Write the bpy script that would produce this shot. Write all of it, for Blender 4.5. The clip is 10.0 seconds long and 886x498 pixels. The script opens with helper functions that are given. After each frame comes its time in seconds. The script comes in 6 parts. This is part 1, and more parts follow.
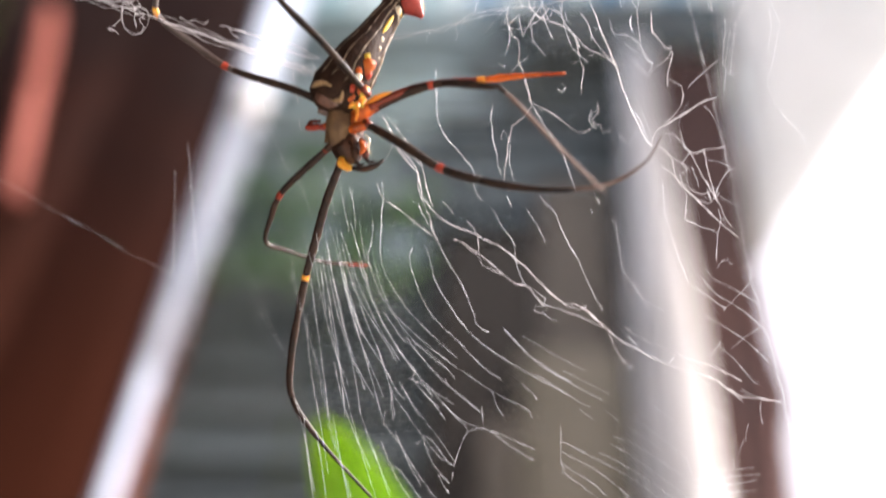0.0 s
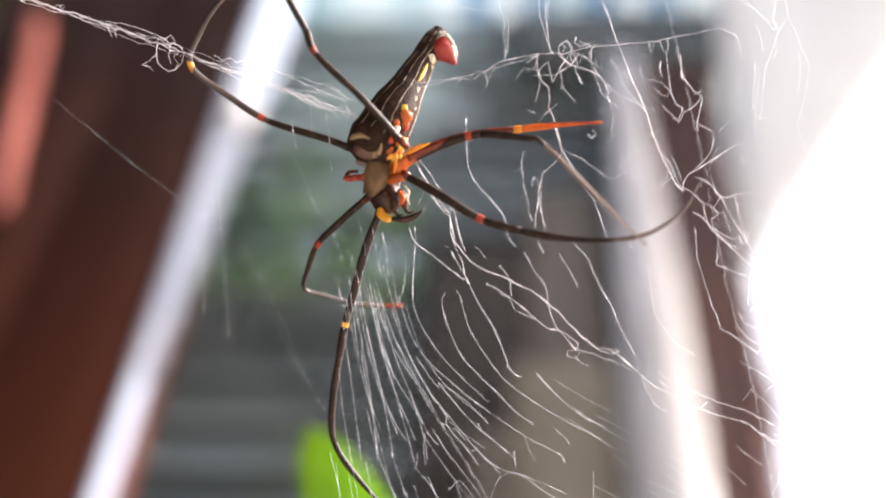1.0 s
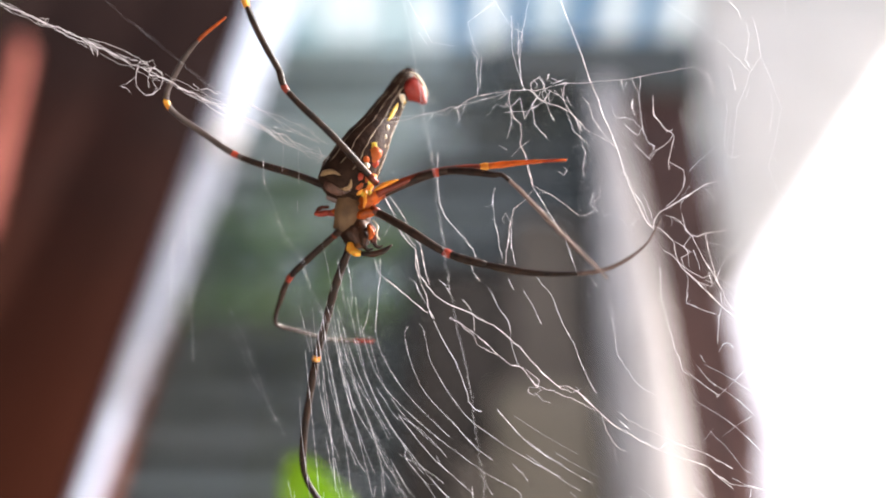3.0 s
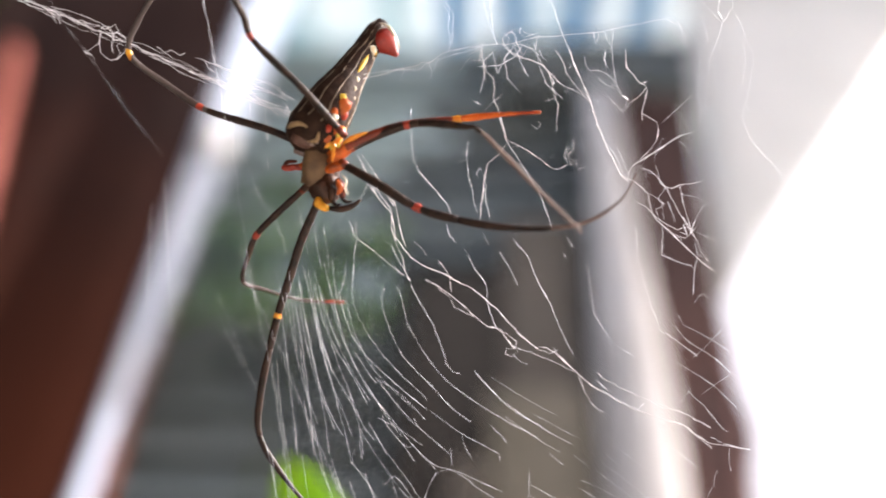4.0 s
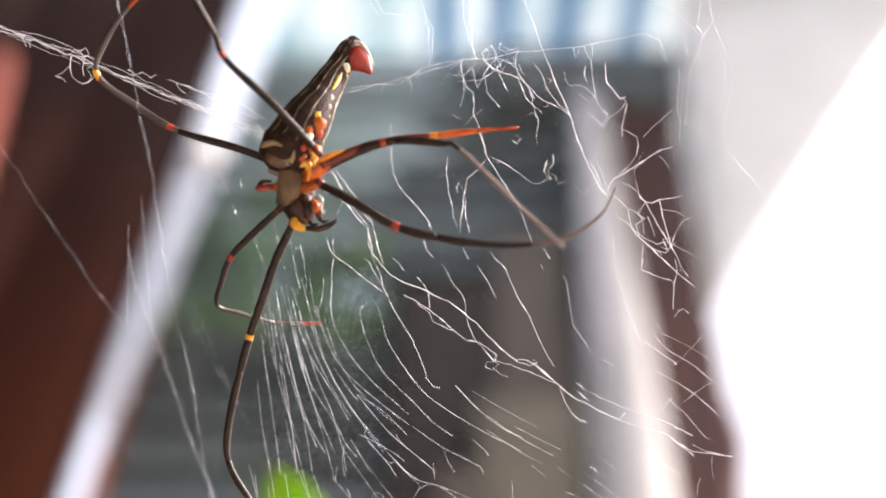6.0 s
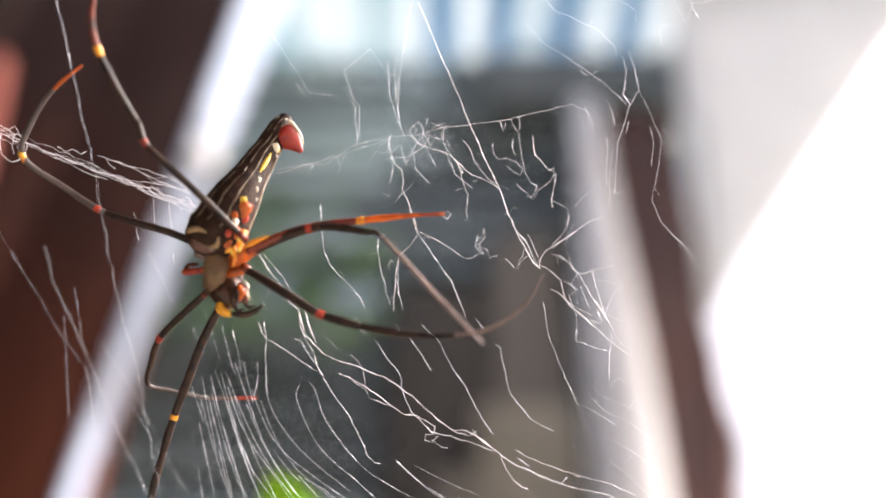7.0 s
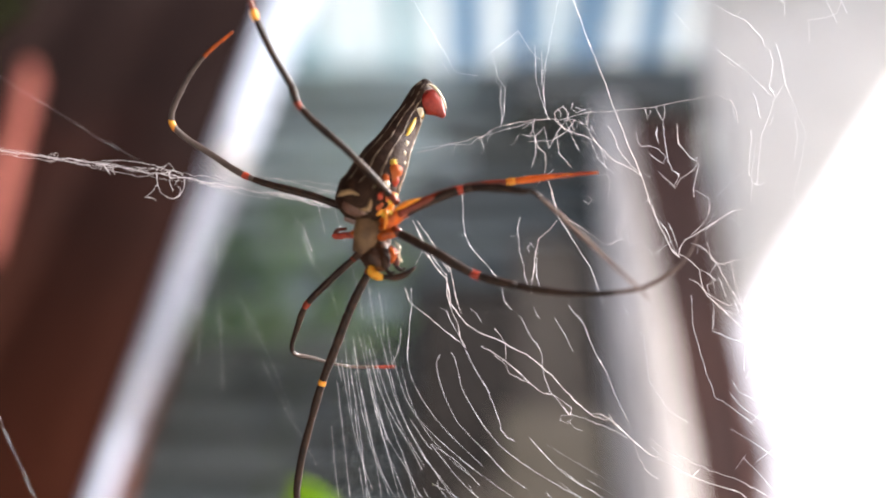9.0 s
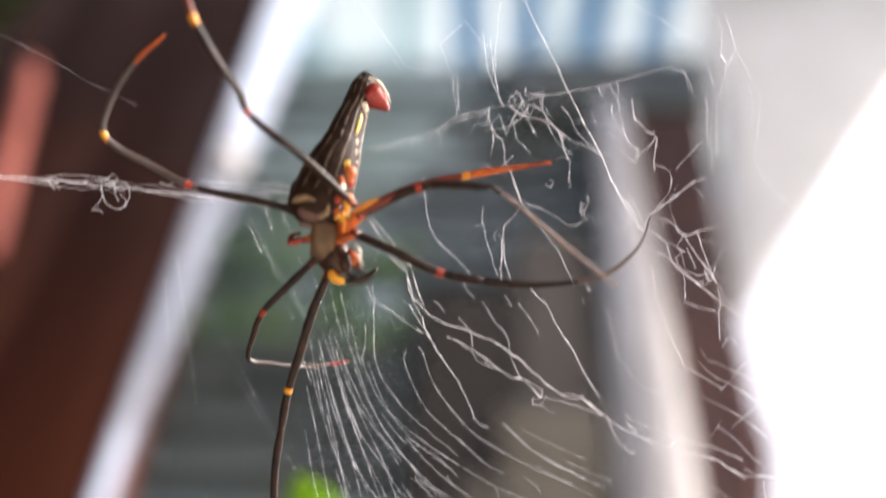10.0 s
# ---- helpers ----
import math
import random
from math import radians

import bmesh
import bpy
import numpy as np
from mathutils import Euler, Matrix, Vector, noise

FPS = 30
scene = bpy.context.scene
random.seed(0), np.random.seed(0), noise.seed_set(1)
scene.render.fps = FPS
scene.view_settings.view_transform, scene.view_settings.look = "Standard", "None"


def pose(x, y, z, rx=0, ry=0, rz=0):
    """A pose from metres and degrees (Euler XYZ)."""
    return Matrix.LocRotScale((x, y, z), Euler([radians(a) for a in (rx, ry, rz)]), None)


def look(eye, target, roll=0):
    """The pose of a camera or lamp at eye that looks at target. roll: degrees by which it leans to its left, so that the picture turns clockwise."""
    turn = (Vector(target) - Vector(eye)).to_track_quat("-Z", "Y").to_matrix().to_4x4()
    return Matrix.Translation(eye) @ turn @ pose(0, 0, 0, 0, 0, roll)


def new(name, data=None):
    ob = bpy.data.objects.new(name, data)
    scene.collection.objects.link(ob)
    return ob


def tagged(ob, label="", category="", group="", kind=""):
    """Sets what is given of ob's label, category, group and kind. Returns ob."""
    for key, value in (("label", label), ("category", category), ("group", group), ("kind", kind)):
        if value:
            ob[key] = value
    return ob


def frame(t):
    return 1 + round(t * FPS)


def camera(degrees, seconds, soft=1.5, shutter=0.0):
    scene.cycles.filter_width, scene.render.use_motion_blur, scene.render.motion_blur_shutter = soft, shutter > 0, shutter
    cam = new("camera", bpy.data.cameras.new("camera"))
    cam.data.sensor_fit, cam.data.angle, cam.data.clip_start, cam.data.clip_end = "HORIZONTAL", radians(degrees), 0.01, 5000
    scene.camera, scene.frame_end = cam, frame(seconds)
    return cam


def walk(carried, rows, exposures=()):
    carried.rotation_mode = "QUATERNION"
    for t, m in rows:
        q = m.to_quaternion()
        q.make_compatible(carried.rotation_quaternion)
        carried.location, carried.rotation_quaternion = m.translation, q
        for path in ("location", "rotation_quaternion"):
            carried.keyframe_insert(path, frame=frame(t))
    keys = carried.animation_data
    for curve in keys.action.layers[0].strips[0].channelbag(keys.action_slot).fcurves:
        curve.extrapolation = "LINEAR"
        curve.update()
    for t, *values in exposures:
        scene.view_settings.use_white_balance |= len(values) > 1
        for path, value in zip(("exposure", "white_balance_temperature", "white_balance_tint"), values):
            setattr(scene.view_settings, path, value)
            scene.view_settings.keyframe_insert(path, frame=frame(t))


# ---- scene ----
# camera, close to a spider's web and looking up past it
cam = camera(50.0, 10.0, soft=1.9, shutter=0.3)
cam.data.dof.use_dof = True
cam.data.dof.focus_distance = 0.2
cam.data.dof.aperture_fstop = 3.8
PATH = [
    (0, (0.0, 0.0, 1.5), (-0.0832, 1.5439, 2.7687), 1.96),
    (0.5, (0.0, 0.0, 1.5), (-0.0701, 1.5405, 2.7736), 1.66),
    (1, (0.0, 0.0, 1.5), (-0.0618, 1.5308, 2.7856), 1.49),
    (1.5, (0.0, 0.0, 1.5), (-0.0535, 1.5195, 2.7994), 1.31),
    (2, (0.0, 0.0, 1.5), (-0.0440, 1.5103, 2.8103), 1.09),
    (2.5, (0.0, 0.0, 1.5), (-0.0345, 1.5011, 2.8212), 0.87),
    (4, (0.0, 0.0, 1.5), (-0.0143, 1.4926, 2.8311), 0.36),
    (4.5, (0.0, 0.0, 1.5), (-0.0071, 1.4910, 2.8329), 0.18),
    (5, (0.0, 0.0, 1.5), (0.0000, 1.4863, 2.8383), 0.00),
    (5.5, (0.0, 0.0, 1.5), (0.0036, 1.4831, 2.8418), -0.09),
    (7, (0.0, 0.0, 1.5), (0.0131, 1.4735, 2.8523), -0.34),
    (7.5, (0.0, 0.0, 1.5), (-0.0024, 1.4735, 2.8523), 0.06),
    (8, (0.0, 0.0, 1.5), (-0.0167, 1.4686, 2.8575), 0.44),
    (8.5, (0.0, 0.0, 1.5), (-0.0285, 1.4645, 2.8618), 0.76),
    (9, (0.0, 0.0, 1.5), (-0.0381, 1.4643, 2.8617), 1.01),
    (9.5, (0.0, 0.0, 1.5), (-0.0404, 1.4635, 2.8625), 1.08),
    (10, (0.0, 0.0, 1.5), (-0.0428, 1.4683, 2.8573), 1.13),
]
EXPOSURES = [(0, 2.10), (0.5, 2.09), (1, 2.17), (1.5, 2.26), (2, 2.21), (2.5, 2.06), (4, 2.0), (5.5, 2.03), (7, 2.02), (7.5, 2.02), (8, 1.98), (8.5, 1.97), (9, 1.94), (9.5, 1.91), (10, 1.89)]
walk(cam, [(t, look(eye, target, roll)) for t, eye, target, roll in PATH], EXPOSURES)

# the web's middle plane: x right, y up in the web, z towards the camera
STAGE = look((0, 0, 1.5), (0, 1.4863, 2.8383)) @ pose(0, 0, -0.2)

# ---- daylight ----
world = bpy.data.worlds.new("sky")
scene.world = world
world.use_nodes = True
wn = world.node_tree
sky = wn.nodes.new("ShaderNodeTexSky")
sky.sky_type = "NISHITA"
sky.sun_disc = False
sky.sun_elevation = radians(42)
sky.sun_rotation = radians(87)
sky.dust_density = 7.0
sky.air_density = 0.8
sky.ozone_density = 0.4
wn.nodes["Background"].inputs["Strength"].default_value = 0.15
haze = wn.nodes.new("ShaderNodeMixRGB")
haze.blend_type, haze.inputs[0].default_value, haze.inputs[2].default_value = "MULTIPLY", 1.0, (1.042, 0.966, 0.960, 1)
grey, pale = wn.nodes.new("ShaderNodeRGBToBW"), wn.nodes.new("ShaderNodeMixRGB")
pale.inputs[0].default_value = 0.6
wn.links.new(sky.outputs[0], grey.inputs[0])
wn.links.new(sky.outputs[0], pale.inputs[1])
wn.links.new(grey.outputs[0], pale.inputs[2])
wn.links.new(pale.outputs[0], haze.inputs[1])
wn.links.new(haze.outputs[0], wn.nodes["Background"].inputs["Color"])
sun = new("sun", bpy.data.lights.new("sun", "SUN"))
sun.data.energy = 2.5
sun.data.angle = radians(0.5)
sun.data.color = (1.0, 0.968, 0.955)
sun.matrix_world = look((7.4, 0.55, 8.3), (0.0, 0.13, 1.63))


# ---- materials ----
def material(name, colour, rough=0.6, second=None, scale=40.0, bump=0.0, bump_scale=200.0, metal=0.0, translucent=0.0,
             spec=0.5, stretch=(1, 1, 1), stain=None, stain_scale=3.0, low_glow=None, vary=0.0):
    m = bpy.data.materials.new(name)
    m.use_nodes = True
    nt = m.node_tree
    b = nt.nodes["Principled BSDF"]
    b.inputs["Roughness"].default_value = rough
    b.inputs["Metallic"].default_value = metal
    b.inputs["Specular IOR Level"].default_value = spec
    b.inputs["Base Color"].default_value = (*colour, 1)
    geo = nt.nodes.new("ShaderNodeTexCoord")
    mp = nt.nodes.new("ShaderNodeMapping")
    mp.inputs["Scale"].default_value = stretch
    nt.links.new(geo.outputs["Object"], mp.inputs["Vector"])
    colour_out = None
    if second:
        n = nt.nodes.new("ShaderNodeTexNoise")
        n.inputs["Scale"].default_value, n.inputs["Detail"].default_value = scale, 6.0
        nt.links.new(mp.outputs[0], n.inputs["Vector"])
        ramp = nt.nodes.new("ShaderNodeValToRGB")
        ramp.color_ramp.elements[0].position, ramp.color_ramp.elements[1].position = 0.35, 0.68
        ramp.color_ramp.elements[0].color = (*colour, 1)
        ramp.color_ramp.elements[1].color = (*second, 1)
        nt.links.new(n.outputs["Fac"], ramp.inputs[0])
        colour_out = ramp.outputs[0]
        if stain:
            n2 = nt.nodes.new("ShaderNodeTexNoise")
            n2.inputs["Scale"].default_value, n2.inputs["Detail"].default_value = stain_scale, 3.0
            nt.links.new(geo.outputs["Object"], n2.inputs["Vector"])
            r2 = nt.nodes.new("ShaderNodeValToRGB")
            r2.color_ramp.elements[0].position, r2.color_ramp.elements[1].position = 0.45, 0.7
            mix = nt.nodes.new("ShaderNodeMixRGB")
            nt.links.new(n2.outputs["Fac"], r2.inputs[0])
            nt.links.new(r2.outputs[0], mix.inputs[0])
            nt.links.new(colour_out, mix.inputs[1])
            mix.inputs[2].default_value = (*stain, 1)
            colour_out = mix.outputs[0]
        if low_glow:
            # warm glow painted into the lower wall's colour, uneven along its upper edge
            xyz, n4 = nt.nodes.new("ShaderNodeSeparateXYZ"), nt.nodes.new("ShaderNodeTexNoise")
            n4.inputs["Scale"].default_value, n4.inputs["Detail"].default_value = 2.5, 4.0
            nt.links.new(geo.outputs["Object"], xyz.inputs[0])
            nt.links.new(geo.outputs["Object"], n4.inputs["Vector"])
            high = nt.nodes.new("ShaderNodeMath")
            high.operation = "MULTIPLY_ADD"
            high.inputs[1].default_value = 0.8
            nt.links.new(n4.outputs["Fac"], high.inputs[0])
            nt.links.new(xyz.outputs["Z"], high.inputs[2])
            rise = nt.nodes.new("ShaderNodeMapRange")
            rise.inputs["From Min"].default_value, rise.inputs["From Max"].default_value = low_glow[0] + 0.4, low_glow[1] + 0.4
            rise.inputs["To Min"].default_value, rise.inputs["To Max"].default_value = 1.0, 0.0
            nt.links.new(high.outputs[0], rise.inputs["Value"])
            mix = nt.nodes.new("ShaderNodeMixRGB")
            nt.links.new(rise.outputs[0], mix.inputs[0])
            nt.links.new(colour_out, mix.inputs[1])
            mix.inputs[2].default_value = (*low_glow[2], 1)
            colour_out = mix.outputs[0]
        if vary:
            # each board weathered a little differently
            info, span = nt.nodes.new("ShaderNodeObjectInfo"), nt.nodes.new("ShaderNodeMapRange")
            span.inputs["To Min"].default_value, span.inputs["To Max"].default_value = 1.0 - vary, 1.0 + vary
            nt.links.new(info.outputs["Random"], span.inputs["Value"])
            mix = nt.nodes.new("ShaderNodeVectorMath")
            mix.operation = "SCALE"
            nt.links.new(colour_out, mix.inputs[0])
            nt.links.new(span.outputs[0], mix.inputs["Scale"])
            colour_out = mix.outputs[0]
        nt.links.new(colour_out, b.inputs["Base Color"])
    if bump:
        n3 = nt.nodes.new("ShaderNodeTexNoise")
        n3.inputs["Scale"].default_value, n3.inputs["Detail"].default_value = bump_scale, 4.0
        nt.links.new(mp.outputs[0], n3.inputs["Vector"])
        bm_ = nt.nodes.new("ShaderNodeBump")
        bm_.inputs["Strength"].default_value = bump
        bm_.inputs["Distance"].default_value = 0.3 / bump_scale
        nt.links.new(n3.outputs["Fac"], bm_.inputs["Height"])
        nt.links.new(bm_.outputs[0], b.inputs["Normal"])
    if translucent:
        tr = nt.nodes.new("ShaderNodeBsdfTranslucent")
        tr.inputs["Color"].default_value = (*(second or colour), 1)
        if colour_out:
            nt.links.new(colour_out, tr.inputs["Color"])
        mx = nt.nodes.new("ShaderNodeMixShader")
        mx.inputs[0].default_value = translucent
        nt.links.new(b.outputs[0], mx.inputs[1])
        nt.links.new(tr.outputs[0], mx.inputs[2])
        nt.links.new(mx.outputs[0], nt.nodes["Material Output"].inputs["Surface"])
    return m


SILK = material("silk", (0.92, 0.94, 0.98), 0.3, translucent=0.5)
SILK_OLD = material("old_silk", (0.92, 0.92, 0.95), 0.45, (0.80, 0.77, 0.78), 900, translucent=0.45)
BLACK = material("leg_black", (0.013, 0.009, 0.008), 0.42, (0.040, 0.021, 0.014), 500, 0.6, 2500, spec=0.2)
# paler than the black legs: some of their sheen is put into the colour
LEG_PALE = material("leg_pale", (0.075, 0.055, 0.05), 0.34, (0.04, 0.027, 0.024), 300, 0.4, 2500, spec=0.45)
BELLY = material("belly_tan", (0.17, 0.08, 0.055), 0.55, (0.06, 0.026, 0.017), 500, 0.5, 2000)
LEG_TAN = material("leg_tan", (0.11, 0.05, 0.03), 0.4, (0.045, 0.02, 0.012), 300, 0.5, 2500, translucent=0.15, spec=0.4)
LEG_DUSK = material("leg_dusk", (0.20, 0.145, 0.125), 0.4, (0.12, 0.08, 0.07), 300, 0.4, 2500, translucent=0.2, spec=0.5)
LEG_PINK = material("leg_pink", (0.36, 0.275, 0.25), 0.45, (0.25, 0.18, 0.16), 300, 0.4, 2500, translucent=0.3)
LEG_BROWN = material("leg_brown", (0.20, 0.028, 0.009), 0.36, (0.012, 0.006, 0.004), 240, 0.5, 2500, spec=0.4)
COXA = material("coxa_orange", (0.66, 0.13, 0.015), 0.4, (0.05, 0.010, 0.005), 300, 0.5, 2200, spec=0.35)
ORANGE = material("joint_orange", (0.82, 0.26, 0.02), 0.4, (0.90, 0.45, 0.04), 700, 0.3, 2500, translucent=0.15)
RED = material("joint_red", (0.50, 0.06, 0.025), 0.4, (0.20, 0.02, 0.012), 500, 0.3, 2500, translucent=0.15)
GLOW = material("leg_orange", (0.80, 0.23, 0.03), 0.4, (0.38, 0.06, 0.015), 260, 0.3, 2500, translucent=0.3)
YELLOW = material("palp_yellow", (0.85, 0.48, 0.05), 0.5, (0.9, 0.36, 0.03), 1200, 0.4, 3000, translucent=0.1)
ABDOMEN = material("abdomen_brown", (0.018, 0.010, 0.0075), 0.6, (0.04, 0.022, 0.015), 420, 0.8, 1600, spec=0.08)
TIP_RED = material("tip_red", (0.38, 0.035, 0.022), 0.45, (0.20, 0.014, 0.010), 500, 0.5, 1800)
CREAM = material("stripe_cream", (0.25, 0.19, 0.12), 0.5, (0.09, 0.06, 0.035), 700)
SPOT = material("spot_white", (0.85, 0.80, 0.68), 0.5, (0.75, 0.62, 0.4), 1500)
SPOT_YELLOW = material("spot_yellow", (0.80, 0.58, 0.08), 0.5, (0.65, 0.4, 0.04), 1500)
OCHRE = material("mark_ochre", (0.33, 0.22, 0.11), 0.5, (0.15, 0.085, 0.04), 600)
STERNUM = material("sternum_olive", (0.165, 0.095, 0.042), 0.6, (0.045, 0.02, 0.010), 220, 0.6, 2200)
HEAD = material("head_black", (0.010, 0.007, 0.006), 0.45, (0.07, 0.028, 0.014), 400, 0.6, 2200, spec=0.3)

RUST = material("brown_timber", (0.0265, 0.0145, 0.0125), 0.95, (0.0215, 0.0115, 0.010), 14, 0.6, 60, spec=0.08, stretch=(1, 1, 0.12), low_glow=(1.85, 2.75, (0.078, 0.023, 0.0125)))
EDGE_GLOW = material("red_edge_glow", (0.22, 0.10, 0.085), 0.8, (0.13, 0.05, 0.04), 30)
GLINT_WHITE = material("glint_white", (0.90, 0.90, 0.90), 0.25, (0.86, 0.86, 0.85), 40)
TERRA = material("terracotta_paint", (0.36, 0.10, 0.072), 0.85, (0.21, 0.055, 0.04), 25, 0.4, 90, stretch=(1, 1, 0.2))
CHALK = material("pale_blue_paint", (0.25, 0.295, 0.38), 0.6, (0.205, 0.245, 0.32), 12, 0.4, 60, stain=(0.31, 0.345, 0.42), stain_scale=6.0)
PLASTER = material("pale_plaster", (0.70, 0.70, 0.71), 0.85, (0.62, 0.62, 0.63), 9, 0.5, 80, stain=(0.55, 0.555, 0.565), stain_scale=3.0)
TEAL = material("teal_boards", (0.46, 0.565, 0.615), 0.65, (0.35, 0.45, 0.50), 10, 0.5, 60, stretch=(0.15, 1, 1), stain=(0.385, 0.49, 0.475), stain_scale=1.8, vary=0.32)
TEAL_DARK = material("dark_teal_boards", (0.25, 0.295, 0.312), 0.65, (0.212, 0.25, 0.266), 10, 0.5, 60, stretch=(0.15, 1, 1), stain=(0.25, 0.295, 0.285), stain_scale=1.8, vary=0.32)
# slate tone: teal boards with shade put into their colour
SHADE_SLATE = material("shade_slate", (0.165, 0.203, 0.222), 0.7, (0.12, 0.15, 0.166), 10, 0.5, 60, stretch=(0.15, 1, 1), stain=(0.11, 0.126, 0.124), stain_scale=2.5, vary=0.32)
BOARD = material("gap_dark_board", (0.056, 0.050, 0.043), 0.9, (0.040, 0.036, 0.031), 12, 0.7, 70, stretch=(1, 1, 0.1))
BROWNBOARD = material("brown_board", (0.16, 0.142, 0.122), 0.9, (0.12, 0.106, 0.09), 9, 0.7, 70, stretch=(1, 1, 0.15), stain=(0.10, 0.09, 0.075), stain_scale=5.0)
PALEBOARD = material("olive_board", (0.265, 0.243, 0.195), 0.9, (0.205, 0.187, 0.15), 9, 0.7, 70, stretch=(1, 1, 0.15), stain=(0.17, 0.155, 0.118), stain_scale=5.0)
DARKWOOD = material("dark_timber", (0.044, 0.018, 0.0155), 0.8, (0.027, 0.012, 0.011), 18, 0.6, 70, stretch=(1, 1, 0.1))
POST = material("post_timber", (0.086, 0.049, 0.046), 0.8, (0.060, 0.034, 0.032), 18, 0.6, 70, stretch=(1, 1, 0.1), stain=(0.095, 0.045, 0.038), stain_scale=4.0)
SHEET = material("roof_sheet", (0.62, 0.66, 0.67), 0.4, (0.51, 0.58, 0.605), 5, translucent=0.66)
SHEET_GREY = material("roof_sheet_grey", (0.47, 0.56, 0.58), 0.4, (0.38, 0.49, 0.53), 5, translucent=0.6)
SHEET_BLUE = material("roof_sheet_blue", (0.26, 0.41, 0.54), 0.4, (0.19, 0.33, 0.47), 5, translucent=0.5)
CONCRETE = material("grey_concrete", (0.36, 0.345, 0.32), 0.9, (0.30, 0.285, 0.265), 8, 0.5, 90, stain=(0.25, 0.24, 0.22), stain_scale=2.0)
CANVAS = material("grey_canvas", (0.81, 0.835, 0.85), 0.85, (0.735, 0.76, 0.775), 7, 0.4, 300, translucent=0.5)
LEAF = material("leaf_green", (0.24, 0.42, 0.018), 0.5, (0.31, 0.50, 0.03), 60, 0.3, 200, translucent=0.6)
LEAF_DARK = material("leaf_sage", (0.27, 0.44, 0.23), 0.6, (0.36, 0.52, 0.30), 50, 0.3, 200, translucent=0.45)
LEAF_DEEP = material("leaf_deep_green", (0.05, 0.085, 0.022), 0.55, (0.075, 0.11, 0.03), 50, 0.3, 200, translucent=0.35)
STEM = material("stem_green", (0.10, 0.14, 0.04), 0.6, (0.07, 0.09, 0.03), 80)
SOIL = material("soil", (0.23, 0.185, 0.14), 0.95, (0.17, 0.135, 0.10), 2.0, 0.8, 30, stain=(0.13, 0.125, 0.075), stain_scale=0.4)


# ---- building helpers ----
def empty(name, m=None):
    ob = new(name)
    ob.empty_display_size = 0.01
    if m is not None:
        ob.matrix_world = m
    return ob


def part(name, geometry, mat, parent=None, label="", smooth=True):
    """One mesh object from (verts, faces) or a bmesh, under a thing or a part."""
    me = bpy.data.meshes.new(name)
    if isinstance(geometry, bmesh.types.BMesh):
        geometry.to_mesh(me)
        geometry.free()
    else:
        me.from_pydata(*[geometry[0], [], geometry[1]])
    me.materials.append(mat)
    if smooth:
        me.polygons.foreach_set("use_smooth", [True] * len(me.polygons))
    me.update()
    ob = new(name, me)
    if parent is not None:
        ob.parent = parent
    return tagged(ob, label)


def spline(points, steps=4):
    """Catmull-Rom through the points."""
    p = [Vector(q) for q in points]
    p = [2 * p[0] - p[1]] + p + [2 * p[-1] - p[-2]]
    out = []
    for i in range(1, len(p) - 2):
        a, b, c, d = p[i - 1:i + 3]
        for k in range(steps):
            u = k / steps
            out.append(0.5 * (2 * b + (c - a) * u + (2 * a - 5 * b + 4 * c - d) * u * u + (3 * b - a - 3 * c + d) * u ** 3))
    return out + [p[-2]]


def tube(points, radii, sides=6, unit=0.001):
    """A capped tube along points; radii: one number, or one at the start and one at the end, or one a point."""
    p = [Vector(q) for q in points]
    n = len(p)
    if not isinstance(radii, (list, tuple)):
        radii = [radii] * n
    elif len(radii) != n:
        radii = [float(np.interp(i / (n - 1), np.linspace(0, 1, len(radii)), radii)) for i in range(n)]
    verts, faces, side = [], [], None
    for i in range(n):
        ahead = (p[min(i + 1, n - 1)] - p[max(i - 1, 0)]).normalized()
        if side is None:
            side = ahead.orthogonal().normalized()
        side = (side - ahead * side.dot(ahead)).normalized()
        up = ahead.cross(side)
        for k in range(sides):
            a = 2 * math.pi * k / sides
            verts.append(tuple((p[i] + (side * math.cos(a) + up * math.sin(a)) * radii[i]) * unit))
    for i in range(n - 1):
        for k in range(sides):
            faces.append((i * sides + k, i * sides + (k + 1) % sides, (i + 1) * sides + (k + 1) % sides, (i + 1) * sides + k))
    faces += [tuple(range(sides))[::-1], tuple(range((n - 1) * sides, n * sides))]
    return verts, faces


def blob(centre, size, turn=(0, 0, 0), rough=0.0, unit=0.001, rings=9, sides=14):
    """An uneven ellipsoid."""
    m = Euler([radians(a) for a in turn]).to_matrix()
    verts, faces = [], []
    for i in range(1, rings):
        for k in range(sides):
            a, b = math.pi * i / rings, 2 * math.pi * k / sides
            d = Vector((math.sin(a) * math.cos(b), math.sin(a) * math.sin(b), math.cos(a)))
            d *= 1 + rough * noise.noise(d * 2.3 + Vector(centre))
            verts.append(tuple((m @ Vector([d[j] * size[j] for j in range(3)]) + Vector(centre)) * unit))
    top, end = len(verts), len(verts) + 1
    for z, s in ((1, top), (-1, end)):
        verts.append(tuple((m @ Vector((0, 0, z * size[2])) + Vector(centre)) * unit))
    for i in range(rings - 2):
        for k in range(sides):
            faces.append((i * sides + k, (i + 1) * sides + k, (i + 1) * sides + (k + 1) % sides, i * sides + (k + 1) % sides))
    for k in range(sides):
        faces.append((top, k, (k + 1) % sides))
        faces.append((end, (rings - 2) * sides + (k + 1) % sides, (rings - 2) * sides + k))
    return verts, faces


